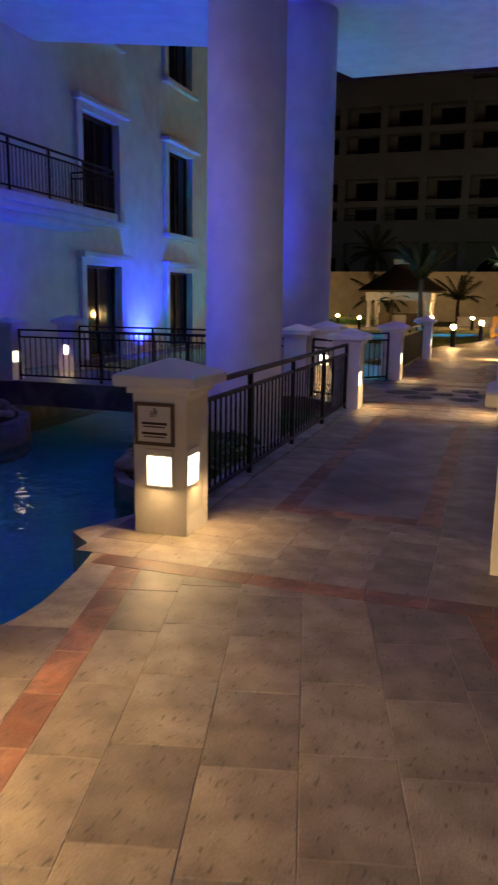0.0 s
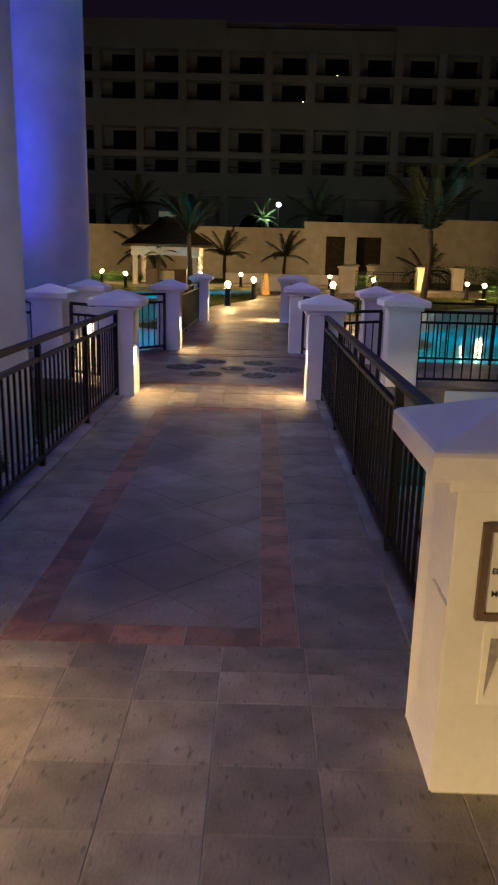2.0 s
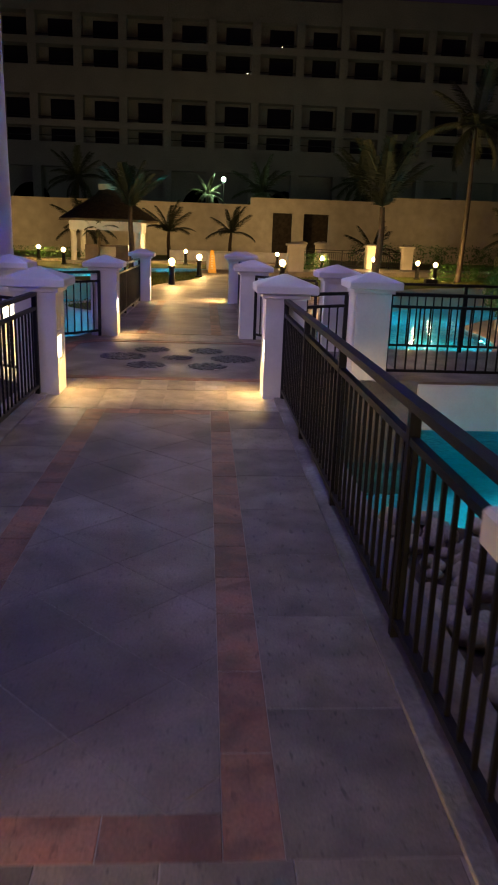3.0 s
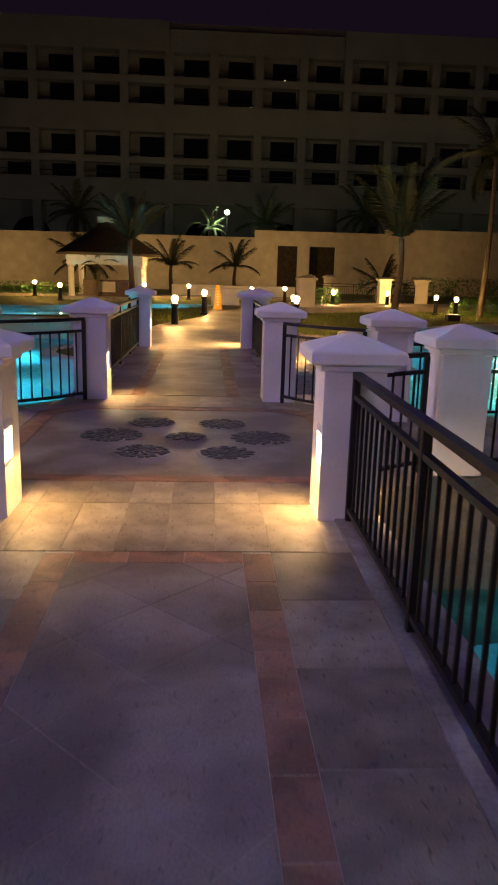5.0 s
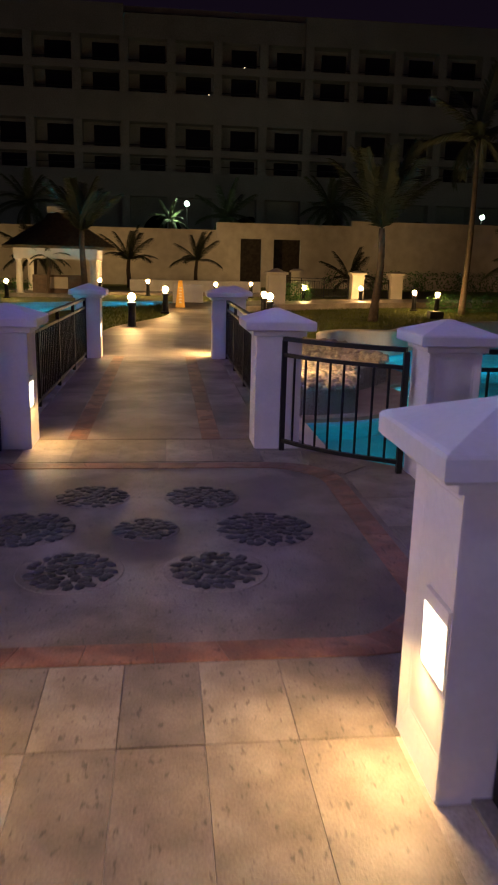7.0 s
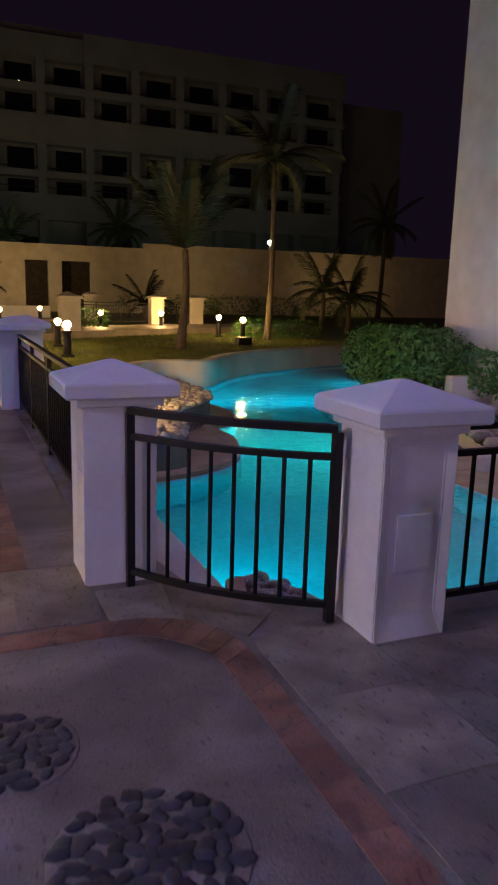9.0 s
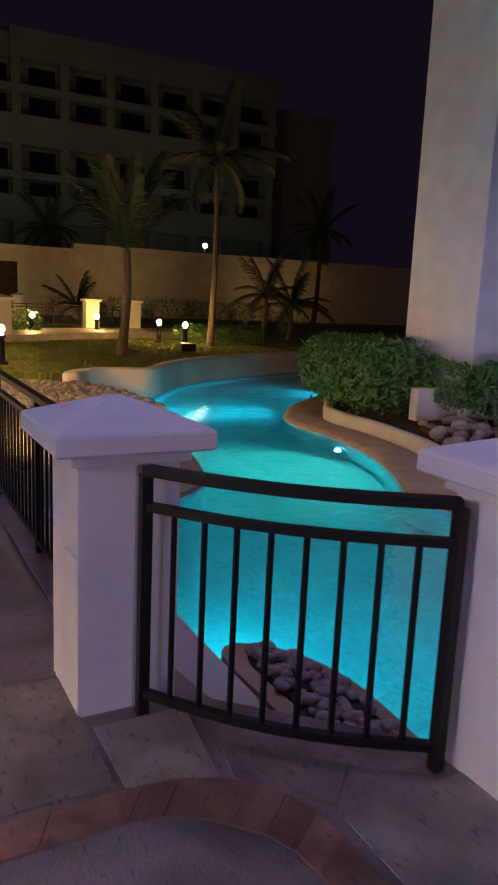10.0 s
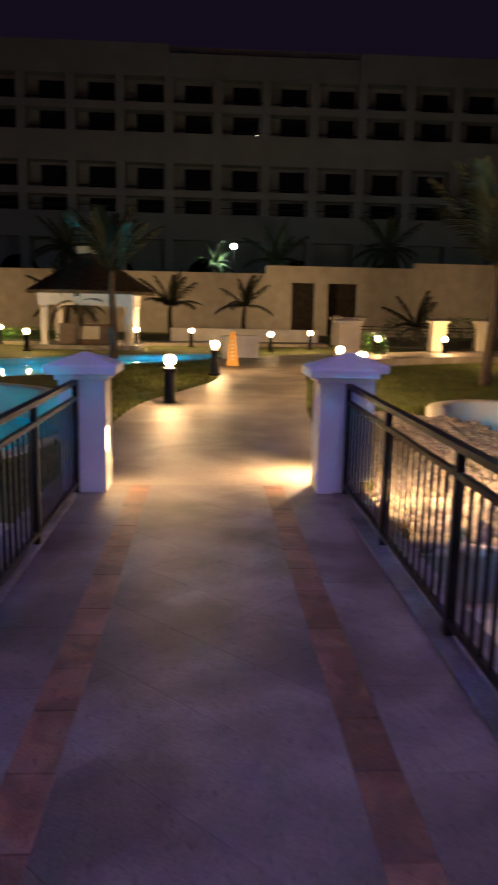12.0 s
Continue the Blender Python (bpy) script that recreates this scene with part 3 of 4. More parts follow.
for x0, x1, z0, z1 in ((4.202, 6.15, -0.4, 4.75), (6.152, 7.858, 3.55, 4.75), (7.86, 8.84, -0.4, 4.75), (8.842, 11.048, 3.55, 4.75), (11.05, 15.2, -0.4, 4.75), (15.202, 85, -0.4, 5.15)):
    tagged(part("wall_garden", box(x0, x1, 68.3, 68.8, z0, z1), CREAM), "long cream garden wall with two tall openings", "wall", kind="structure")
# dark sheet in the soil colour, added to close the two openings
tagged(part("gate_backing", box(5, 13, 70.4, 70.5, -0.4, 3.6), SOIL), "dark sheet closing the view behind the garden openings", "wall", kind="structure")


def far_hotel():
    b = thing("hotel_building", "dark many-storeyed hotel block with loggias at night", "building", (0, 92, -0.4))
    part("body", box(-62, 45.6, 1.6, 18, 0, 27.2), FACADE, b)
    part("roof", box(-62.3, 46.0, 1.2, 18, 27.2, 27.75), FACADE, b)
    part("wing", box(45.6, 57, 5, 18, 0, 25.6), FACADE, b)
    part("parapet", box(-62, -4.1, 0, 1.6, 24.6, 27.6), FACADE, b)
    part("parapet", box(-4.1, 15.0, 0.4, 1.6, 24.6, 26.9), FACADE, b)
    part("parapet", box(15.0, 45.6, 0, 1.6, 24.6, 27.4), FACADE, b)
    for z0, z1 in ((21.35, 22.1), (16.4, 19.3), (13.1, 13.8), (8.9, 11.5)):
        part("floor_band", box(-62, 45.6, 0.0 if z1 - z0 > 1 else -0.12, 1.6, z0, z1), FACADE, b)
    pier = mesh_of("pier", box(-0.45, 0.45, 0.05, 1.6, 0, 24.6), FACADE)
    pane = mesh_of("pane", box(-1.35, 1.35, -0.03, 0.0, 0, 1), GLASS)
    rail = mesh_of("rail", box(-2.0, 2.0, 0, 0.06, 0, 0.08), IRON)
    for k in range(-9, 14):
        x = -13.9 + 4.9 * k
        if x < 45:
            piece("pier", pier, b, Matrix.Translation((x, 0.0, 0)))
        if x + 2.4 > 45:
            continue
        for z0, h in ((22.1, 2.1), (19.3, 2.05), (13.8, 2.3), (11.5, 1.5)):
            w = piece("window", pane, b, Matrix.Translation((x + 2.9, 1.58, z0)) @ Matrix.Diagonal((1, 1, h, 1)))
            piece("rail", rail, b, Matrix.Translation((x + 2.45, 0.15, z0 + (0.25 if h > 1.8 else 0.6))))
    for x, z in ((-0.4, 22.3), (8.6, 22.4), (4.8, 19.5)):
        part("wall_lamp", box(x, x + 0.1, 1.38, 1.5, z, z + 0.14, 0.02), LAMP_PANE, b, "small lit loggia lamp")
    # ground-floor arches: dark panes whose colour stands in for the shaded openings
    for k in range(-4, 6):
        x = -10.0 + 9.8 * k
        out = [(x - 2.2, 0.2), (x - 2.2, 5.0)] + [(x - 2.2 * math.cos(t), 5.0 + 2.2 * math.sin(t)) for t in [math.pi * q / 10 for q in range(1, 10)]] + [(x + 2.2, 5.0), (x + 2.2, 0.2)]
        bm = bmesh.new()
        bm.faces.new([bm.verts.new((p[0], 1.57, p[1])) for p in out])
        bmesh.ops.solidify(bm, geom=bm.faces[:], thickness=0.03)
        part("dark_arch_pane", bm, GLASS, b)


far_hotel()

# ---- pillars ----
S = 0.19
FACES = {"-y": 0, "+x": 90, "+y": 180, "-x": -90}


def pillar(x, y, lit=(), recess=(), power=48, label="square white plaster pillar with a pyramid cap"):
    """A pillar; lit names the faces with a burning lamp, recess those with a sunken panel."""
    p = thing("pillar", label, "pillar", (x, y, 0), "footbridge pillars")
    bm = box(-S, S, -S, S, -0.02, 0.94)
    want = [Matrix.Rotation(radians(FACES[f]), 3, "Z") @ Vector((0, -1, 0)) for f in recess]
    for n in want:
        bm.normal_update()
        f = next(q for q in bm.faces if q.normal.dot(n) > 0.99 and q.calc_area() > 0.2)
        bmesh.ops.inset_individual(bm, faces=[f], thickness=0.06)
        for v in f.verts:
            v.co -= n * 0.022
            if v.co.z < 0.5:
                v.co.z += 0.09
            d = n.cross(Vector((0, 0, 1)))
            v.co -= d * 0.01 * (1 if v.co.dot(d) > 0 else -1)
    bmesh.ops.bevel(bm, geom=[e for e in bm.edges if e.is_convex], offset=0.007, segments=2, affect="EDGES")
    part("shaft", bm, PLASTER, p)
    part("neck", box(-S - 0.03, S + 0.03, -S - 0.03, S + 0.03, 0.938, 0.988, 0.008), PLASTER, p)
    o = S + 0.095
    c = rings([[(sx * a, sy * a, z) for sx, sy in ((-1, -1), (1, -1), (1, 1), (-1, 1))] for a, z in ((o - 0.010, 0.984), (o, 0.994), (o, 1.050), (o - 0.006, 1.060), (o - 0.018, 1.067), (0.02, 1.155))])
    part("cap", c, PLASTER, p)
    for f in set(recess) | set(lit):
        m = Matrix.Rotation(radians(FACES[f]), 4, "Z")
        deep = 0.022 if f in recess else 0.0
        q = 0.4 if f in lit else 0.3
        off = 0.05 if f == "-x" else -0.05 if f == "+x" else 0.0
        secs = [[(sx * 0.092 + off, -S + deep - d, z) for sx in (-1, 1) for d, z in (((-0.01, z0), (dd, z0)) if sx < 0 else ((dd, z0), (-0.01, z0)))] for z0, dd in ((0.315, 0.004), (0.33, 0.018 * q), (0.55, 0.03 * q), (0.575, 0.03 * q), (0.578, 0.004))]
        hb = rings(secs)
        hb.transform(m)
        bmesh.ops.recalc_face_normals(hb, faces=hb.faces[:])
        part("lamp_housing", hb, PLASTER, p)
        if f in lit:
            pane = rings([[(sx * 0.084 + off, -S + deep - d, z) for sx, d in ((-1, 0.004), (1, 0.004), (1, e), (-1, e))] for z, e in ((0.335, 0.011), (0.53, 0.0155))])
            pane.transform(m)
            bmesh.ops.recalc_face_normals(pane, faces=pane.faces[:])
            part("lamp_pane", pane, LAMP_PANE, p, "glowing warm lamp glass")
            eye = Vector((x, y, 0)) + m @ Vector((0, -S - 0.03, 0.44))
            lamp("pillar_and_fill", "SPOT", eye, power, WARM, 0.03, eye + m @ Vector((0, -0.55, -0.75)), 150, 1.0)
    return p


pillar(-1.14, 3.19, ("-y", "+x"), ("+x",), 40, "white plaster pillar with a plaque and two lit lamps")
pillar(1.14, 3.19, (), ("-x",), 30, "white plaster pillar with a plaque and a covered lamp niche")
pillar(-1.14, 9.37, ("+x",), ("+x",), 50)
pillar(1.14, 9.37, ("-x", "+x"), ("-x",), 52)
pillar(-1.08, 13.57, ("+x",), ("+x",))
pillar(1.105, 13.57, (), ("-x",))
pillar(-1.02, 19.47, ("+x",), ("+x",), 30)
pillar(1.115, 19.47, (), ("-x",))
pillar(1.32, 20.0, ("-x", "+x"), ("-x",), 190)
pillar(2.18, 12.52, (), ("-y",))
pillar(2.2, 10.44, (), ("+y",))
pillar(-2.18, 12.52, ("-y",), ("-y",))
pillar(-2.2, 10.44, (), ("+y",))
pillar(-7.78, 10.44, ("+x",), ("+x",), 16)
pillar(-7.78, 12.54, ("-y",), ("-y",), 10)
# two unseen pillars, added to carry the warm forecourt light
pillar(-2.25, -0.25, ("+x",), ("+x",))
pillar(2.1, -2.25, ("+y",), ("+y",))


def plaque(x, z, first, second):
    p = thing("plaque", "framed cream notice plaque on the pillar", "sign", (x, 2.992, z), "pillar plaques")
    f = bmesh.new()
    for b in ((-0.14, -0.118, -0.14, 0.14), (0.118, 0.14, -0.14, 0.14), (-0.118, 0.118, 0.118, 0.14), (-0.118, 0.118, -0.14, -0.118)):
        box(b[0], b[1], -0.014, 0.006, b[2], b[3], 0.002, bm=f)
    part("frame", f, WOOD, p, "dark bronze frame")
    part("card", box(-0.118, 0.118, -0.004, 0.004, -0.118, 0.118), CARD, p)
    bars = bmesh.new()
    for z0, w in ((-0.022, 0.155), (-0.088, 0.15)):
        box(-w / 2, w / 2, -0.0062, -0.005, z0, z0 + 0.010, bm=bars)
    part("small_print", bars, WOOD, p)
    ic = bmesh.new()
    for x0, x1, z0, z1 in ((-0.028, -0.022, 0.045, 0.078), (-0.017, -0.012, 0.045, 0.070), (-0.028, 0.010, 0.078, 0.083), (-0.017, 0.004, 0.066, 0.070)):
        box(x0, x1, -0.0062, -0.005, z0, z1, bm=ic)
    for x0 in (0.006, 0.018):
        for sz in (-1, 1):
            m = Matrix.Translation((x0, 0, 0.078)) @ Matrix.Rotation(radians(-sz * 25), 4, "Y")
            box(-0.003, 0.003, -0.0062, -0.005, 0 if sz > 0 else -0.03, 0.03 if sz > 0 else 0, bm=ic, m=m)
    part("arrow", ic, INK, p)
    for text, z0 in ((first, -0.004), (second, -0.070)):
        if not text:
            b = box(-0.09, 0.09, -0.0062, -0.005, z0, z0 + 0.016)
            part("lettering", b, INK, p)
            continue
        cu = bpy.data.curves.new("lettering", "FONT")
        cu.body, cu.size, cu.align_x, cu.extrude, cu.offset = text, 0.0235, "CENTER", 0.0006, 0.0006
        cu.materials.append(INK)
        tx = new("lettering", cu)
        tx.parent, tx.matrix_basis = p, pose(0, -0.0058, z0, 90)


plaque(1.165, 0.71, "Elevadores Principales", "Main Guest Elevators")
plaque(-1.17, 0.742, "", "")
cover = thing("niche_cover", "smeared plaster patch over a removed pillar lamp", "cover plate", (1.17, 2.998, 0.43))
part("plate", box(-0.11, 0.11, -0.004, 0.004, -0.13, 0.13, 0.002), PLASTER, cover)
part("stain", box(-0.045, 0.075, -0.0065, -0.004, -0.115, 0.08), STAIN, cover, "yellowed glue stain")
wedge = rings([[(-0.09, y, 0.08), (-0.055, y, 0.08), (-0.095, y, -0.10)] for y in (-0.0035, -0.0085)])
bmesh.ops.recalc_face_normals(wedge, faces=wedge.faces[:])
part("gap", wedge, CURB, cover, "grey open sliver of the niche")

# ---- railings ----
def railing(points, posts, label="black iron railing with slim balusters along the bridge", group="bridge railings", gap=0.115):
    pts = [Vector((*p, 0)) for p in points]
    r = thing("railing", label, "railing", pts[0], group)
    pts = [p - pts[0] for p in pts]
    lens = [0]
    for a, b in zip(pts, pts[1:]):
        lens.append(lens[-1] + (b - a).length)

    def at(s):
        for i in range(len(pts) - 1):
            if s <= lens[i + 1] + 1e-6:
                return pts[i].lerp(pts[i + 1], (s - lens[i]) / (lens[i + 1] - lens[i]))
        return pts[-1]
    up = lambda z: [p + Vector((0, 0, z)) for p in pts]
    part("top_rail", bar(up(0.925), 0.052, 0.034), IRON, r)
    part("mid_rail", bar(up(0.795), 0.034, 0.03), IRON, r)
    part("bottom_rail", bar(up(0.085), 0.034, 0.03), IRON, r)
    me = mesh_of("post", box(-0.021, 0.021, -0.021, 0.021, 0, 0.91, 0.003), IRON)
    me2 = mesh_of("baluster", box(-0.008, 0.008, -0.008, 0.008, 0.09, 0.79), IRON)
    for k in range(posts):
        piece("post", me, r, Matrix.Translation(at(lens[-1] * k / (posts - 1))))
    n = int(lens[-1] / gap)
    for k in range(1, n):
        piece("baluster", me2, r, Matrix.Translation(at(lens[-1] * k / n)))
    return r


for s in (1, -1):
    railing([(s * 1.14, 3.42), (s * 1.14, 9.15)], 5)
    railing([(1.16, 13.79), (1.16, 19.25)] if s > 0 else [(-1.13, 13.79), (-1.07, 19.25)], 5)
    arc = [(1.14 + 0.78 * f - 0.05 * math.sin(math.pi * f), 13.32 - 0.71 * f - 0.05 * math.sin(math.pi * f)) for f in [i / 8 for i in range(9)]]
    railing([(s * x, y) for x, y in arc], 2, "black iron railing panel bowed between two pillars", "bowed railing panels")
    railing([(s * x, 22.96 - y) for x, y in arc], 2, "black iron railing panel bowed between two pillars", "bowed railing panels")
    far = 8.8 if s > 0 else 7.55
    railing([(s * 2.42, 10.44), (s * far, 10.44)], 5 if s > 0 else 4)
    railing([(s * 2.40, 12.54), (s * far, 12.54)], 5 if s > 0 else 4)

railing([(WX + 1.18, 4.1), (WX + 1.18, 14.27)], 9, "black iron balcony railing", "balcony railing").location.z = 3.4
railing([(WX + 0.1, 14.27), (WX + 1.16, 14.27)], 2, "black iron balcony railing", "balcony railing").location.z = 3.4


# ---- garden lamps and sign ----
def bollard(x, y, z, h=0.72):
    b = thing("bollard_lamp", "dark garden bollard lamp with a glowing globe", "lamp", (x, y, z), "garden bollard lamps")
    part("post", rings([circle(0, 0, q, r, 12) for q, r in ((0, 0.16), (0.05, 0.16), (0.07, 0.10), (h * 0.75, 0.085), (h * 0.78, 0.11), (h * 0.86, 0.11), (h * 0.88, 0.06), (h * 0.9, 0.06))]), IRON, b)
    g = bmesh.new()
    bmesh.ops.create_uvsphere(g, u_segments=14, v_segments=10, radius=0.088, matrix=Matrix.Translation((0, 0, h + 0.03)))
    part("globe", g, GLOBE, b, "glowing opal globe", True)


for x, y in ((-0.62, 25.4), (0.17, 31.2), (2.95, 27.3), (3.45, 32.4), (10.4, 37.5), (10.67, 35.6), (9.3, 42.0), (-0.75, 47.0), (-3.2, 46.9), (-6.9, 42.0), (2.6, 44.0), (4.6, 46.5), (6.4, 41.0), (-9.2, 46.8)):
    bollard(x, y, -0.06 if y < 32 and x < 3 else -0.2)
sign = thing("caution_sign", "tall yellow plastic caution sign standing on the path", "sign", (0.68, 33.6, 0))
for s in (-1, 1):
    q = rings([[(a, s * 0.02 + s * (0.92 - z) * 0.16 + d, z) for a, d in ((-w, -0.012), (w, -0.012), (w, 0.012), (-w, 0.012))] for z, w in ((0, 0.17), (0.92, 0.07))])
    part("panel", q, YELLOW, sign)
marks = bmesh.new()
for k in range(6):
    box(-0.05, 0.05, -0.005, 0.0, 0.16 + k * 0.1, 0.21 + k * 0.1, bm=marks, m=Matrix.Translation((0, -0.185, 0)) @ Matrix.Rotation(radians(-9.2), 4, "X"))
part("lettering", marks, STAIN, sign)


# ---- mast lamps ----
for x, y, h in ((1.95, 72.6, 6.4), (27.3, 71.0, 5.95)):
    m = thing("lamp_mast", "tall mast lamp with a white-green light", "lamp", (x, y, -0.3), "mast lamps")
    part("pole", tube([(0, 0.3, 0), (0, 0.3, h - 0.35), (0, 0.15, h + 0.2)], 0.06, 8), IRON, m)
    g = bmesh.new()
    bmesh.ops.create_uvsphere(g, u_segments=12, v_segments=8, radius=0.2, matrix=Matrix.Translation((0, 0.1, h + 0.3)))
    part("lamp_head", g, GREEN_GLOW, m)


# ---- palms ----
def frond_mesh(name, length, droop, leaf, seed, mat):
    rnd = random.Random(seed)
    bm = bmesh.new()
    pts = [Vector((length * math.sin(min(1.0, t) * droop) / droop, 0, length * (1 - math.cos(t * droop)) / -droop)) for t in [k / 14 for k in range(15)]]
    tube(pts, 0.022 * length / 2.5, 4, bm, 0.005)
    for k in range(1, 60):
        t = k / 60
        i = min(13, int(t * 14))
        p = pts[i].lerp(pts[i + 1], t * 14 - i)
        d = (pts[i + 1] - pts[i]).normalized()
        le = leaf * (0.35 + 0.65 * math.sin(math.pi * (0.12 + 0.8 * t))) * rnd.uniform(0.85, 1.1)
        for s in (-1, 1):
            v = (d * 0.55 + Vector((0, s * 0.8, rnd.uniform(-0.55, -0.15)))).normalized() * le
            w = d * 0.017 * length / 2.2
            a, b = bm.verts.new(p - w), bm.verts.new(p + w)
            e, f = bm.verts.new(p + v * 0.55 + w * 0.9), bm.verts.new(p + v * 0.55 - w * 0.9)
            g = bm.verts.new(p + v + Vector((0, 0, -0.22 * le)))
            bm.faces.new((a, b, e, f)), bm.faces.new((f, e, g))
    return mesh_of(name, bm, mat)


FRONDS = [frond_mesh("frond", 2.4, 0.55, 0.55, 1, FROND), frond_mesh("frond", 2.4, 1.15, 0.6, 2, FROND), frond_mesh("frond", 2.2, 1.7, 0.5, 3, FROND)]


def palm(x, y, z, trunk, size, count, lift, seed, lean=0.2, r=0.16, label="coconut palm with a slim trunk and feathery fronds"):
    """lift: the least upward tilt of the fronds, in degrees."""
    rnd = random.Random(seed)
    p = thing("palm_tree", label, "palm tree", (x, y, z), "garden palms")
    secs, top = [], None
    k = max(8, int(trunk * 6))
    for i in range(k + 1):
        t = i / k
        c = Vector((lean * math.sin(t * 1.6) + 0.04 * math.sin(5 * t + seed), 0.03 * math.sin(4 * t + seed), trunk * t))
        rad = r * (1.2 - 0.2 * min(1, t * 5)) * (1 - 0.35 * t) * (1 + 0.06 * (i % 2))
        secs.append(circle(c.x, c.y, c.z, rad, 10))
        top = c
    part("trunk", rings(secs), BARK, p, smooth=True)
    for i in range(count):
        a = i * 137.5 + rnd.uniform(-20, 20)
        f = i / count
        tilt = lift + (86 - lift) * (1 - f) ** 1.2 + rnd.uniform(-8, 8)
        me = FRONDS[0] if tilt > 45 else FRONDS[1] if tilt > 5 else FRONDS[2]
        s = size / 2.4 * rnd.uniform(0.85, 1.1)
        piece("frond", me, p, Matrix.Translation(top) @ Matrix.Rotation(radians(a), 4, "Z") @ Matrix.Rotation(radians(-tilt), 4, "Y") @ Matrix.Scale(s, 4))


palm(7.05, 31.6, -0.25, 3.0, 2.6, 17, 56, 11, 0.1, 0.15, "palm with upright bound fronds on the lawn")
palm(11.95, 36.2, -0.25, 6.7, 2.6, 15, -20, 12, 0.1, 0.12, "tall coconut palm on the lawn")
palm(-2.84, 35.5, -0.25, 2.8, 1.9, 14, 56, 13, 0.05, 0.13, "palm with upright bound fronds by the pool")
palm(-2.4, 61, -0.25, 1.9, 2.4, 11, 28, 14, 0.0, 0.17, "small palm before the garden wall")
palm(2.35, 62, -0.25, 2.0, 2.2, 10, 15, 15, 0.0, 0.15, "small palm before the garden wall")
palm(-8.4, 58, -0.25, 2.0, 2.6, 14, -15, 16, 0.1, 0.17, "small palm before the garden wall")
palm(-5.5, 44.9, -0.25, 1.9, 1.1, 12, -10, 17, 0.0, 0.09, "slim young palm beside the gazebo")
palm(15.4, 38.5, -0.25, 2.0, 2.0, 14, -10, 18, 0.15, 0.13, "small palm in the dark garden")
palm(18.2, 41.0, -0.25, 1.6, 2.2, 14, -10, 19, 0.1, 0.13, "small palm in the dark garden")
palm(13.2, 60, -0.25, 0.9, 2.3, 12, -10, 20, 0.0, 0.16, "small palm before the garden wall")
palm(0.5, 72.7, -0.25, 5.3, 1.9, 14, -25, 21, 0.0, 0.14, "palm lit green by the mast lamp behind the wall")
palm(-12, 76, -0.3, 6.5, 3.2, 18, -25, 22, 0.3, 0.2, "dark palm behind the garden wall")
palm(5.5, 78, -0.3, 6.0, 3.4, 18, -25, 23, 0.3, 0.2, "dark palm behind the garden wall")
palm(15, 77, -0.3, 7.0, 3.4, 18, -25, 24, 0.3, 0.2, "dark palm behind the garden wall")
palm(33, 62, -0.3, 7.5, 3.4, 18, -25, 25, 0.3, 0.2, "dark palm before the garden wall")


# ---- hedges ----
def hedge(name, spots, leaf, count, seed, label):
    """A clipped hedge of single leaves over rounded masses; spots: x, y, z, rx, ry, rz."""
    rnd = random.Random(seed)
    v, f = [], []
    for x, y, z, rx, ry, rz in spots:
        for _ in range(count):
            d = Vector((rnd.gauss(0, 1), rnd.gauss(0, 1), rnd.gauss(0, 1))).normalized()
            k = rnd.uniform(0.80, 1.06)
            c = Vector((x + max(-0.82, min(0.82, d.x)) * 1.15 * rx * k, y + max(-0.82, min(0.82, d.y)) * 1.15 * ry * k, z + max(-0.8, min(0.8, d.z)) * 1.15 * rz * k))
            n = (d + Vector((rnd.gauss(0, 0.5), rnd.gauss(0, 0.5), rnd.gauss(0, 0.5) + 0.3))).normalized()
            a = n.orthogonal().normalized()
            a.rotate(Matrix.Rotation(rnd.uniform(0, 6.3), 3, n))
            b = n.cross(a)
            L, W = leaf * rnd.uniform(0.7, 1.2), leaf * 0.42
            i = len(v)
            v += [c, c + a * L * 0.5 + b * W * 0.5 + n * 0.008, c + a * L, c + a * L * 0.5 - b * W * 0.5 + n * 0.008]
            f += [(i, i + 1, i + 2), (i, i + 2, i + 3)]
    me = bpy.data.meshes.new(name)
    me.from_pydata(v, [], f)
    me.materials.append(LEAF)
    return tagged(new(name, me), label, "hedge", kind="stuff")


hedge("hedge", [(9.75, 22.9, 0.15, 0.95, 0.85, 0.75), (10.0, 24.3, 0.15, 1.1, 1.0, 0.75), (10.6, 25.6, 0.1, 1.0, 0.9, 0.7)], 0.15, 2600, 5, "dense green leafy hedge overhanging the pool wall")
hedge("hedge", [(11.0, 20.9, 0.1, 0.8, 0.45, 0.5), (12.3, 20.5, 0.0, 0.9, 0.45, 0.5), (13.6, 20.0, -0.05, 0.9, 0.5, 0.5), (10.4, 21.9, 0.1, 0.5, 0.8, 0.45)], 0.14, 1500, 6, "leafy green hedge at the foot of the wing")
hedge("hedge", [(12.2, 37.6, 0.1, 1.2, 0.5, 0.42), (14.2, 38.0, 0.1, 1.0, 0.5, 0.4)], 0.12, 900, 7, "clipped hedge lit warm beside a garden lamp")
hedge("hedge", [(5.9, 40.6, 0.25, 0.8, 0.6, 0.55)], 0.12, 900, 8, "round clipped bush beside the garden path")
hedge("hedge", [(-8.2, 48, 0.1, 1.6, 0.5, 0.45), (-10.8, 48, 0.1, 1.6, 0.5, 0.45)], 0.14, 700, 9, "low hedge beside the gazebo")
hedge("hedge", [(x, 64 + (x % 3) * 0.4, 0.4, 2.2, 0.9, 0.9) for x in (14.5, 18, 21.5, 25, 28.5, 32)], 0.22, 700, 10, "dark shrubs before the garden wall")
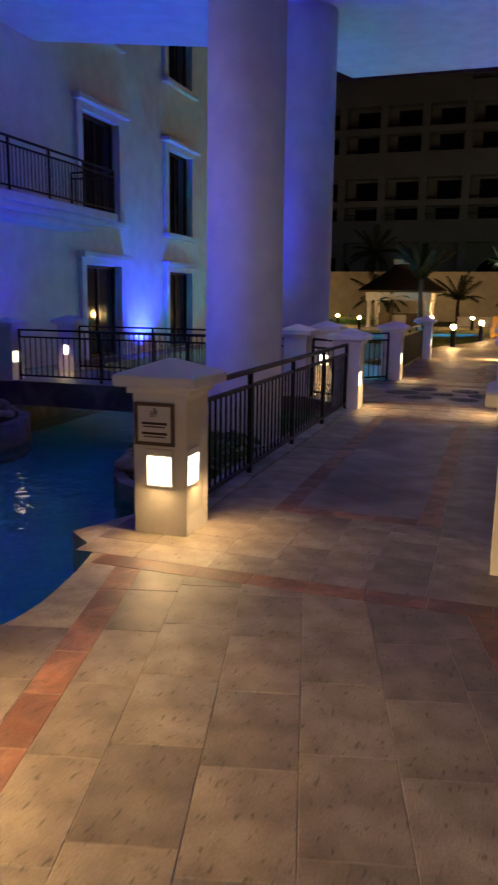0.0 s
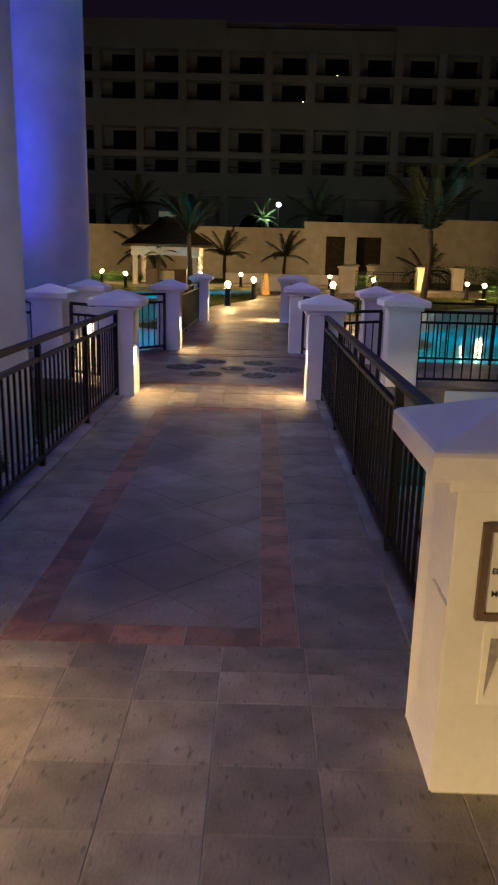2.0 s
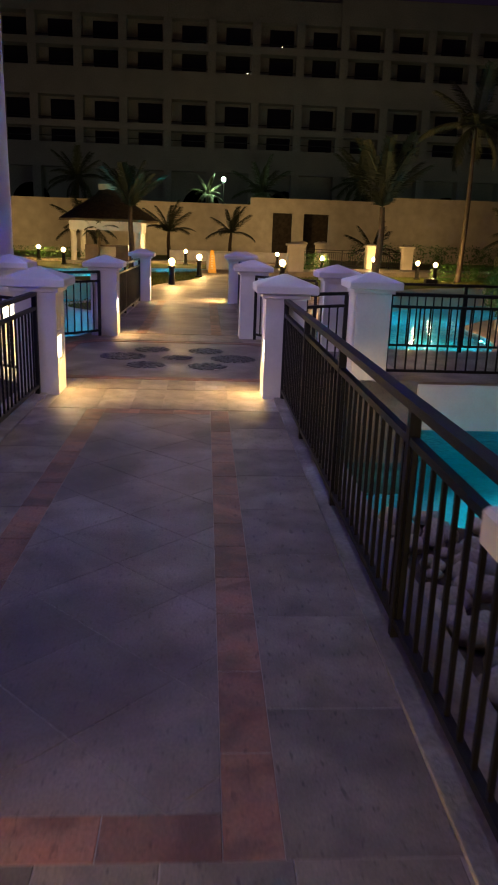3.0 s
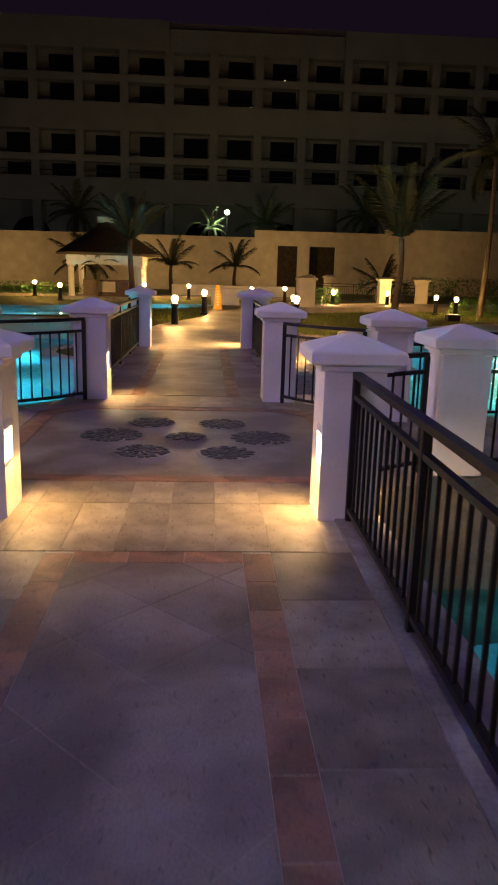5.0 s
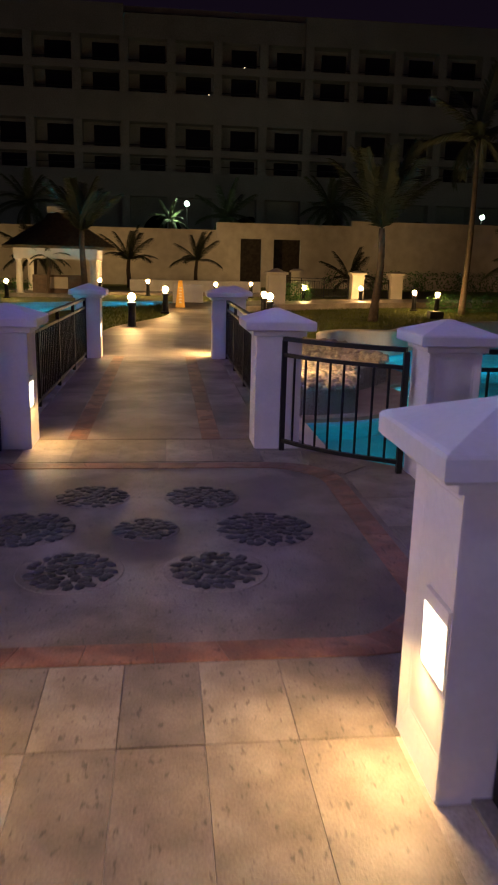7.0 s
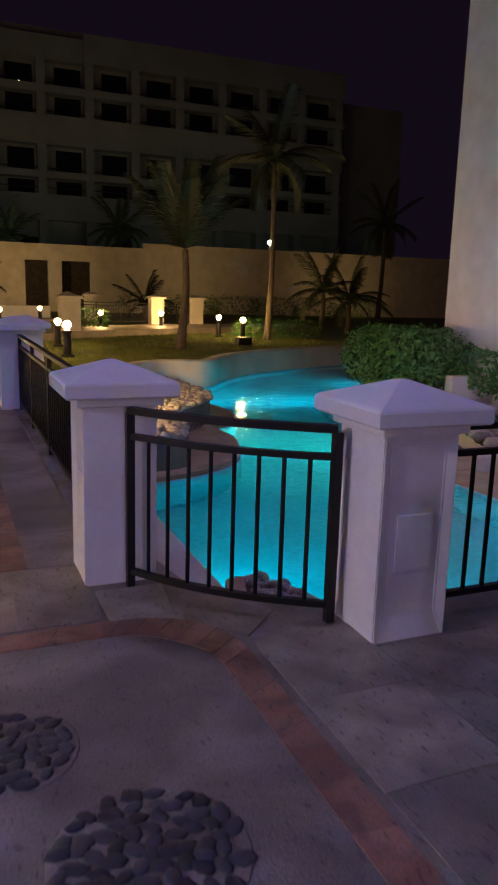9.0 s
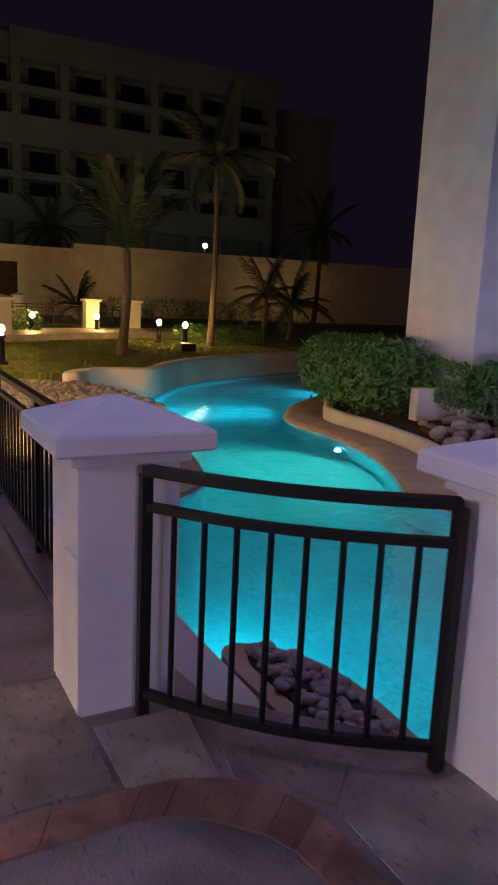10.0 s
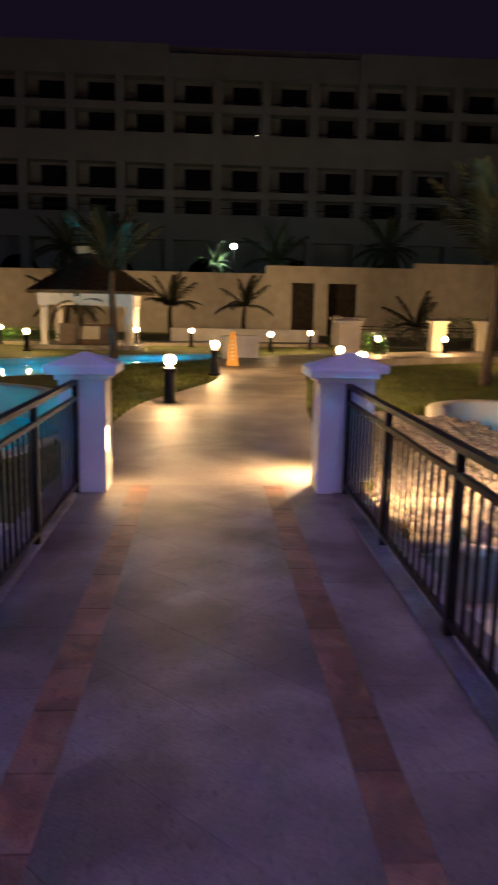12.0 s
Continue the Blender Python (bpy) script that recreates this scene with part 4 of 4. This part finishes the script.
hedge("hedge", [(-2.5, 7.4, -0.45, 0.6, 0.55, 0.28), (-3.2, 7.8, -0.45, 0.5, 0.5, 0.28), (-2.0, 9.6, -0.45, 0.4, 0.6, 0.25)], 0.13, 900, 12, "dark shrubs in the bed beside the footbridge")
planter = thing("planter_block", "low rough plaster block wall beside the hedge", "wall block", (10.1, 21.75, -0.6))
part("block", box(-0.55, 0.6, -0.12, 0.12, 0, 0.62, 0.03), CREAM, planter)


# ---- beds of rocks ----
def rock_mesh(seed):
    rnd = random.Random(seed)
    bm = bmesh.new()
    bmesh.ops.create_uvsphere(bm, u_segments=7, v_segments=4, radius=1)
    for q in bm.verts:
        q.co *= 1 + rnd.uniform(-0.16, 0.16)
    me = mesh_of("rock", bm, ROCK)
    me.polygons.foreach_set("use_smooth", [True] * len(me.polygons))
    return me


ROCKS = [rock_mesh(k) for k in range(6)]


def rock_bed(poly, z, size, count, seed, label, base=SOIL, near=1e9):
    """Rocks strewn over a bed; those beyond y = near are joined into one part."""
    rnd = random.Random(seed)
    b = thing("rock_bed", label, "rock bed", (0, 0, 0), "rock beds")
    part("soil", plate(poly, -2.1, z), base, b)
    x0, x1 = min(p[0] for p in poly), max(p[0] for p in poly)
    y0, y1 = min(p[1] for p in poly), max(p[1] for p in poly)
    done = tries = 0
    verts, faces = [], []
    while done < count and tries < 20000:
        tries += 1
        x, y = rnd.uniform(x0, x1), rnd.uniform(y0, y1)
        if inside(x, y, poly):
            s = size * rnd.uniform(0.55, 1.2)
            m = Matrix.Translation((x, y, z + s * 0.25 + rnd.uniform(0, 0.05))) @ Matrix.Rotation(rnd.uniform(0, 6.3), 4, "Z") @ Matrix.Diagonal((s, s * rnd.uniform(0.65, 0.95), s * rnd.uniform(0.5, 0.7), 1))
            me = ROCKS[rnd.randrange(6)]
            if y < near:
                piece("rock", me, b, m)
            else:
                n = len(verts)
                verts += [m @ v.co for v in me.vertices]
                faces += [[n + i for i in f.vertices] for f in me.polygons]
            done += 1
    if verts:
        me = bpy.data.meshes.new("rocks")
        me.from_pydata(verts, [], faces)
        me.materials.append(ROCK)
        me.polygons.foreach_set("use_smooth", [True] * len(faces))
        ob = tagged(new("rock_rest", me), kind="stuff")
        ob.parent = b
    return b


def ellipse(x, y, rx, ry, k=28):
    return [(x + rx * math.cos(2 * math.pi * i / k), y + ry * math.sin(2 * math.pi * i / k)) for i in range(k)]


rock_bed(BED_A, -0.44, 0.088, 2300, 31, "bed of pale river rocks beside the footbridge", near=20.6)
BED_B = [tuple(p) for p in smooth_line([(7.6, 17.6), (7.75, 18.5), (8.3, 19.5), (9.1, 20.7), (9.7, 21.6), (11, 21.3), (12.5, 20.2), (12, 18.5), (10, 17), (8.2, 16.2), (7.6, 17.6)], 3)][:-1]
rock_bed(BED_B, -0.62, 0.16, 260, 32, "bed of grey river rocks behind the planter wall")
nose = [tuple(p) for p in smooth_line([(1.4, 13.0), (1.45, 14.05), (2.2, 14.14), (2.31, 14.3), (2.31, 15.0), (2.5, 15.12), (2.78, 14.85), (2.92, 14.4), (2.9, 13.8), (2.75, 12.8), (1.9, 12.8), (1.4, 13.0)], 4)][:-1]
inner = [tuple(p) for p in smooth_line([(1.65, 13.0), (1.7, 13.95), (2.38, 14.08), (2.42, 14.8), (2.53, 14.95), (2.68, 14.72), (2.8, 14.3), (2.77, 13.7), (2.6, 12.95), (1.65, 13.0)], 3)][:-1]
tagged(part("pool_wall", plate(nose, -2.1, -0.80), COPING), "rounded sandy planter edge below the plaza", "pool wall", kind="structure")
rock_bed(inner, -0.78, 0.05, 520, 33, "small bed of grey rocks below the plaza railing", near=13.75)
rock_bed([(1.55, 4.0), (3.4, 4.4), (3.9, 6.0), (3.2, 7.3), (2.4, 7.8), (1.55, 7.9)], -0.72, 0.13, 170, 34, "rock bed beside the footbridge lit through the railing")
isl = ellipse(-2.9, 9.0, 1.35, 2.5)
tagged(part("pool_wall", plate(isl, -2.1, -0.74), CURB), "rounded kerb of the bed round the columns", "pool wall", kind="structure")
rock_bed(ellipse(-2.9, 9.0, 1.2, 2.3), -0.70, 0.14, 170, 35, "planted rock bed round the portico columns")
tagged(part("pool_wall", plate(ellipse(-3.3, 14.4, 1.3, 1.6), -2.1, -0.74), CURB), "rounded kerb of the bed round the columns", "pool wall", kind="structure")
tagged(part("pool_wall", plate(ellipse(-8.2, 9.0, 1.5, 1.5), -2.1, -0.55), CURB), "rounded planter island in the pool by the hotel", "pool wall", kind="structure")
rock_bed(ellipse(-8.2, 9.0, 1.3, 1.3), -0.52, 0.15, 60, 36, "dark rock planter in the pool by the hotel", SOIL)
for x, y in ((7.86, 21.5),):
    pl = thing("pool_lamp", "round underwater lamp glowing in the pool wall", "lamp", (x - 0.09, y + 0.12, -1.3), "pool lamps")
    g = bmesh.new()
    bmesh.ops.create_uvsphere(g, u_segments=12, v_segments=8, radius=0.045)
    part("lens", g, POOL_GLOW, pl)


# ---- gazebo and far garden ----
gz = thing("gazebo", "thatched gazebo bar with white columns", "gazebo", (-5.1, 46.5, -0.15))
part("base", box(-2.2, 2.2, -2.0, 2.0, -0.2, 0.08), CURB, gz)
for x in (-1.75, 1.75):
    for y in (-1.6, 1.6):
        part("column", rings([circle(x, y, h, r, 12) for h, r in ((0.08, 0.2), (0.2, 0.16), (1.6, 0.15), (1.68, 0.2), (1.72, 0.2))]), PLASTER, gz)
part("beam", box(-1.95, 1.95, -1.8, -1.5, 1.72, 2.2), PLASTER, gz)
part("beam", box(-1.95, 1.95, 1.5, 1.8, 1.72, 2.2), PLASTER, gz)
part("roof", rings([circle(0, 0, h, r, 24) for h, r in ((2.2, 2.75), (2.32, 2.8), (3.0, 1.7), (3.6, 0.75), (3.95, 0.5))]), THATCH, gz)
th = []
tf = []
rt = random.Random(3)
for k in range(900):
    a, t = rt.uniform(0, 6.283), rt.uniform(0, 1)
    r0 = 2.8 - 2.1 * t
    z0 = 2.3 + 1.35 * t
    c, s_ = math.cos(a), math.sin(a)
    i = len(th)
    th += [(r0 * c - 0.03 * s_, r0 * s_ + 0.03 * c, z0 + 0.05), (r0 * c + 0.03 * s_, r0 * s_ - 0.03 * c, z0 + 0.05), ((r0 + 0.3) * c, (r0 + 0.3) * s_, z0 - 0.25 * rt.uniform(0.5, 1.2))]
    tf.append((i, i + 1, i + 2))
me = bpy.data.meshes.new("fringe")
me.from_pydata(th, [], tf)
me.materials.append(THATCH)
fr = new("thatch_fringe", me)
fr.parent = gz
part("cupola", box(-0.5, 0.5, -0.5, 0.5, 3.9, 4.2), CREAM, gz)
part("counter", box(-1.2, 1.2, -1.3, -0.9, 0.08, 0.95, 0.02), WOOD, gz)
part("counter_front", box(-0.5, 0.5, -1.33, -1.302, 0.3, 0.85), CREAM, gz)


def white_pillar(x, y, w=0.4, h=1.35, label="white garden pillar beside the far path"):
    p = thing("pillar", label, "pillar", (x, y, -0.2), "garden pillars")
    part("shaft", box(-w, w, -w, w, 0, h, 0.02), CREAM, p)
    part("cap", rings([[(sx * a, sy * a, z) for sx, sy in ((-1, -1), (1, -1), (1, 1), (-1, 1))] for a, z in ((w + 0.08, h + 0.003), (w + 0.08, h + 0.09), (0.05, h + 0.2))]), CREAM, p)


for x, y, w in ((9.47, 43.5, 0.3), (11.63, 44.2, 0.3), (4.6, 37.6, 0.36), (6.73, 52, 0.24), (8.45, 54, 0.24), (7.6, 50.5, 0.2)):
    white_pillar(x, y, w)
railing([(5.9, 45.2), (7.5, 44.2), (9.1, 43.7)], 4, "black iron railing of a far footbridge", "garden railings")
railing([(9.9, 43.7), (11.25, 44.1)], 3, "black iron railing of a far footbridge", "garden railings")
low = thing("planter_wall", "low white planter wall across the garden", "wall", (1.5, 53.5, -0.25))
part("block", box(-3.5, 4.5, 0, 0.3, 0, 0.75, 0.03), PLASTER, low)
low = thing("planter_wall", "low white planter block behind the caution sign", "wall", (0.9, 37.2, -0.25))
part("block", box(-0.45, 0.75, 0, 0.4, 0, 0.95, 0.03), PLASTER, low)
spot = thing("garden_speaker", "small dark box on the lawn by the pool", "box", (9.9, 33.6, -0.25))
part("case", box(-0.25, 0.25, -0.2, 0.2, 0, 0.28, 0.03), IRON, spot)


# ---- grass ----
def grass(x0, x1, y0, y1, count, seed):
    rnd = np.random.RandomState(seed)
    v, f = [], []
    path_plan = [tuple(p) for p in PATH_L] + [tuple(p) for p in PATH_R]
    for _ in range(count):
        x, y = rnd.uniform(x0, x1), rnd.uniform(y0, y1)
        if inside(x, y, POOL_PLAN) or inside(x, y, SECOND_PLAN) or inside(x, y, path_plan) or inside(x, y, BED_A) or inside(x, y, BAY) or inside(x - 0.25, y, BAY) or inside(x + 0.2, y - 0.36, POOL_PLAN) or inside(x, y - 0.36, POOL_PLAN) or inside(x, y, RIGHT_LOW):
            continue
        a, h = rnd.uniform(0, 6.28), rnd.uniform(0.04, 0.09)
        c, s_ = math.cos(a) * 0.012, math.sin(a) * 0.012
        i = len(v)
        v += [(x - c, y - s_, LAWN_Z), (x + c, y + s_, LAWN_Z), (x + rnd.uniform(-0.03, 0.03), y + rnd.uniform(-0.03, 0.03), LAWN_Z + h)]
        f.append((i, i + 1, i + 2))
    me = bpy.data.meshes.new("grass")
    me.from_pydata(v, [], f)
    me.materials.append(GRASS)
    tagged(new("grass", me), "short green lawn grass", "grass", kind="stuff")


grass(-3, 14, 19.5, 40, 60000, 4)


# ---- paving pieces ----
def clip(poly, nx, ny, d):
    """The part of a plan outline with nx*x + ny*y <= d."""
    out = []
    for (ax, ay), (bx, by) in zip(poly, poly[1:] + poly[:1]):
        a, b = nx * ax + ny * ay - d, nx * bx + ny * by - d
        if a <= 0:
            out.append((ax, ay))
        if (a < 0) != (b < 0):
            t = a / (a - b)
            out.append((ax + (bx - ax) * t, ay + (by - ay) * t))
    return out


def area(poly):
    return 0.5 * sum(ax * by - bx * ay for (ax, ay), (bx, by) in zip(poly, poly[1:] + poly[:1]))


RT = random.Random(77)


def tile(name, poly, mat, parent, z=0.0, thick=0.006, gap=0.0022):
    """One paving piece: a plan outline drawn in by half a joint, with softened edges and a slight tilt."""
    if len(poly) < 3 or abs(area(poly)) < 0.004:
        return
    if area(poly) < 0:
        poly = poly[::-1]
    cx, cy = sum(p[0] for p in poly) / len(poly), sum(p[1] for p in poly) / len(poly)
    fine = mat is FIELD
    dz = RT.uniform(-0.0002, 0.0002) if fine else RT.uniform(-0.0006, 0.0006)

    def ring(inset, zz):
        o = []
        for px, py in poly:
            d = math.hypot(px - cx, py - cy)
            k = max(0.0, 1 - inset / max(d, 0.01))
            o.append(((px - cx) * k, (py - cy) * k, zz))
        return o
    bm = rings([ring(gap, -thick), ring(gap, -0.0004 if fine else -0.0010), ring(gap + (0.0015 if fine else 0.003), 0)], cap=False)
    bm.verts.ensure_lookup_table()
    n = len(poly)
    bm.faces.new(bm.verts[2 * n:3 * n])
    ob = new(name, mesh_of(name, bm, mat))
    ob.parent, ob.location = parent, (cx, cy, z + dz)


def rect(x0, x1, y0, y1):
    return [(x0, y0), (x1, y0), (x1, y1), (x0, y1)]


# forecourt: rows turned against the bridge, cut along the red cross band
ca, sa = math.cos(radians(14)), math.sin(radians(14))
LINES = [-2.5, -2.1, -1.6, -1.08, -0.92, -0.65, -0.315, 0.02, 0.355, 0.69, 0.85, 1.01, 1.45, 1.85, 2.3]
for i in range(len(LINES) - 1):
    red = i in (3, 10)
    step = 0.36 if red else 0.49
    for j in range(-14, 5):
        y0 = j * step + (0.1 * (i % 2) if not red else 0)
        poly = [(ca * px - sa * py, 2.3 + sa * px + ca * py) for px, py in rect(LINES[i], LINES[i + 1], y0, y0 + step)]
        poly = clip(poly, 0, 1, 2.37)
        cxy = (sum(p[0] for p in poly) / max(1, len(poly)), sum(p[1] for p in poly) / max(1, len(poly)))
        if poly and cxy[1] > -2.3 and inside(*cxy, TERRACE):
            tile("red_stone" if red else "tile", poly, RED if red else STONE, terrace)
for i in range(8):
    tile("red_stone", rect(-1.3 + i * 0.325, -0.975 + i * 0.325, 2.37, 2.53), RED, terrace)
ROWS = [2.53, 2.81, 3.09, 3.42]
COLS = [-1.5, -1.1, -0.62, -0.28, 0.0, 0.30, 0.63, 1.05, 1.4]
for y0, y1 in zip(ROWS, ROWS[1:]):
    for x0, x1 in zip(COLS, COLS[1:]):
        tile("tile", rect(x0, x1, y0, y1), STONE, terrace)
for y0, y1 in ((3.422, 3.62), (3.62, 3.81)):
    for x0, x1 in zip(COLS[1:], COLS[2:-1]):
        tile("tile", rect(x0, x1, y0, y1), STONE, bridge_1)
# bridge 1: red frame, diamond field, side tiles, kerbs
for s in (-1, 1):
    y = 3.81
    while y < 8.6:
        y1 = min(8.65, y + RT.uniform(0.26, 0.5))
        tile("red_stone", rect(min(s * 0.455, s * 0.61), max(s * 0.455, s * 0.61), y, y1), RED, bridge_1)
        y = y1
    y = 3.81
    while y < 8.6:
        y1 = min(8.65, y + 0.605)
        tile("tile", rect(min(s * 0.61, s * 1.06), max(s * 0.61, s * 1.06), y, y1), STONE, bridge_1)
        y = y1
    part("kerb", box(min(s * 1.06, s * 1.36), max(s * 1.06, s * 1.36), 3.45, 9.5, -0.012, 0.014, 0.005), CURB, bridge_1)
    part("kerb", box(min(s * 1.06, s * 1.36), max(s * 1.06, s * 1.36), 13.72, 19.57, 0.0, 0.014, 0.005), CURB, bridge_2)
for y0 in (3.81, 8.495):
    for x0, x1 in ((-0.455, -0.16), (-0.16, 0.14), (0.14, 0.455)):
        tile("red_stone", rect(x0, x1, y0, y0 + 0.155), RED, bridge_1)
for i in range(-2, 13):
    for j in range(-1, 2):
        for o in (0, 1):
            cx, cy = (j + 0.5 * o) * 0.62, 3.965 + (i + 0.5 * o) * 0.62
            poly = [(cx - 0.31, cy), (cx, cy - 0.31), (cx + 0.31, cy), (cx, cy + 0.31)]
            for nx, ny, d in ((1, 0, 0.455), (-1, 0, 0.455), (0, 1, 8.495), (0, -1, -3.965)):
                poly = clip(poly, nx, ny, d) if len(poly) > 2 else []
            tile("field_tile", poly, FIELD, bridge_1, gap=0.0024)
PLANKS = (-0.95, -0.84, -0.54, -0.25, 0.03, 0.31, 0.615, 0.935)
for x0, x1 in zip(PLANKS, PLANKS[1:]):
    tile("tile", rect(x0, x1, 8.65, 9.502), STONE, bridge_1, 0.002, 0.006, gap=0.003)
    tile("tile", rect(x0, x1, 9.4985, 10.0), STONE, plaza, 0.004, 0.004, gap=0.003)
# plaza: red ring and pebble flower
corner = 0.45
ring_line = []
for qx, qy, a0 in ((1, -1, -90), (1, 1, 0), (-1, 1, 90), (-1, -1, 180)):
    for k in range(7):
        a = radians(a0 + 15 * k)
        ring_line.append((qx * (1.46 - corner) + corner * math.cos(a), 11.47 + qy * (1.46 - corner) + corner * math.sin(a)))
full = []
for a, b in zip(ring_line, ring_line[1:] + ring_line[:1]):
    n = max(1, round(math.hypot(b[0] - a[0], b[1] - a[1]) / 0.3))
    full += [(a[0] + (b[0] - a[0]) * k / n, a[1] + (b[1] - a[1]) * k / n) for k in range(n)]
for a, b in zip(full, full[1:] + full[:1]):
    def out(p):
        d = Vector((p[0], p[1] - 11.47))
        k = 0.15 / max(abs(d.x), abs(d.y))
        return (p[0] * (1 - k), 11.47 + (p[1] - 11.47) * (1 - k))
    tile("red_stone", [a, b, out(b), out(a)], RED, plaza, 0.0045, 0.005, 0.002)
peb = []
for k in range(5):
    bm = bmesh.new()
    bmesh.ops.create_uvsphere(bm, u_segments=7, v_segments=4, radius=1)
    for q in bm.verts:
        q.co *= 1 + RT.uniform(-0.12, 0.12)
    mm = mesh_of("pebble", bm, PEBBLE)
    mm.polygons.foreach_set("use_smooth", [True] * len(mm.polygons))
    peb.append(mm)
for cx, cy, r in ((0.07, 11.48, 0.2), (0.42, 12.07, 0.25), (-0.29, 12.1, 0.25), (0.435, 10.88, 0.27), (-0.285, 10.9, 0.27), (0.757, 11.46, 0.285), (-0.615, 11.51, 0.285)):
    d = thing("pebble_medallion", "round inlay of dark polished pebbles in the plaza", "inlay", (cx, cy, 0.0), "pebble flower")
    part("bed", rings([circle(0, 0, z, q, 28) for z, q in ((0.001, r - 0.004), (0.004, r - 0.008))]), CONCRETE, d)
    rr = 0.0
    while rr < r - 0.02:
        n = max(1, round(2 * math.pi * rr / 0.060))
        for k in range(n):
            a = 2 * math.pi * k / n + RT.uniform(-0.15, 0.15)
            s = RT.uniform(0.029, 0.040)
            piece("pebble", peb[RT.randrange(5)], d, Matrix.Translation((rr * math.cos(a), rr * math.sin(a), 0.006)) @ Matrix.Rotation(RT.uniform(0, 6.3), 4, "Z") @ Matrix.Diagonal((s * 1.15, s * 0.8, 0.009, 1)))
        rr += 0.05
# bridge 2: diamond field and side tiles between two red bands
for i in range(-1, 11):
    for j in range(-1, 2):
        for o in (0, 1):
            cx, cy = -0.055 + (j + 0.5 * o) * 0.62, 13.72 + (i + 0.5 * o) * 0.62
            poly = [(cx - 0.31, cy), (cx, cy - 0.31), (cx + 0.31, cy), (cx, cy + 0.31)]
            for nx, ny, d in ((1, 0, 0.50), (-1, 0, 0.49), (0, 1, 19.55), (0, -1, -13.72)):
                poly = clip(poly, nx, ny, d) if len(poly) > 2 else []
            tile("field_tile", poly, FIELD, bridge_2, 0.0045, 0.005, 0.0008)
for k in range(10):
    for x0, x1 in ((-1.055, -0.655), (0.665, 1.055)):
        tile("tile", rect(x0, x1, 13.72 + k * 0.583, 14.303 + k * 0.583), FIELD, bridge_2, 0.0045, 0.005, 0.0012)
# plaza rim: stone pieces outside the red ring
for s in (-1, 1):
    for k in range(4):
        tile("tile", rect(min(s * 1.5, s * 2.0), max(s * 1.5, s * 2.0), 10.36 + k * 0.55, 10.91 + k * 0.55), STONE, plaza, 0.0045, 0.005, 0.002)
        tile("tile", rect(min(s * 2.0, s * 2.7), max(s * 2.0, s * 2.7), 10.62 + k * 0.42, 11.04 + k * 0.42), STONE, plaza, 0.0045, 0.005, 0.002)
    tile("tile", [(s * 0.95, 12.94), (s * 1.25, 12.86), (s * 1.3, 13.3), (s * 0.95, 13.3)], STONE, plaza, 0.0045, 0.005, 0.002)
    tile("tile", [(s * 1.28, 12.84), (s * 1.5, 12.58), (s * 1.72, 12.8), (s * 1.36, 13.2)], STONE, plaza, 0.0045, 0.005, 0.002)
for k in range(5):
    tile("tile", rect(-0.93 + k * 0.372, -0.558 + k * 0.372, 12.96, 13.69), STONE, plaza, 0.0045, 0.005, 0.0015)
for x0 in (-0.655, 0.50):
    y = 13.72
    while y < 19.45:
        y1 = min(19.55, y + RT.uniform(0.28, 0.55))
        tile("red_stone", rect(x0, x0 + 0.165, y, y1), RED, bridge_2, 0.0045, 0.005, 0.002)
        y = y1
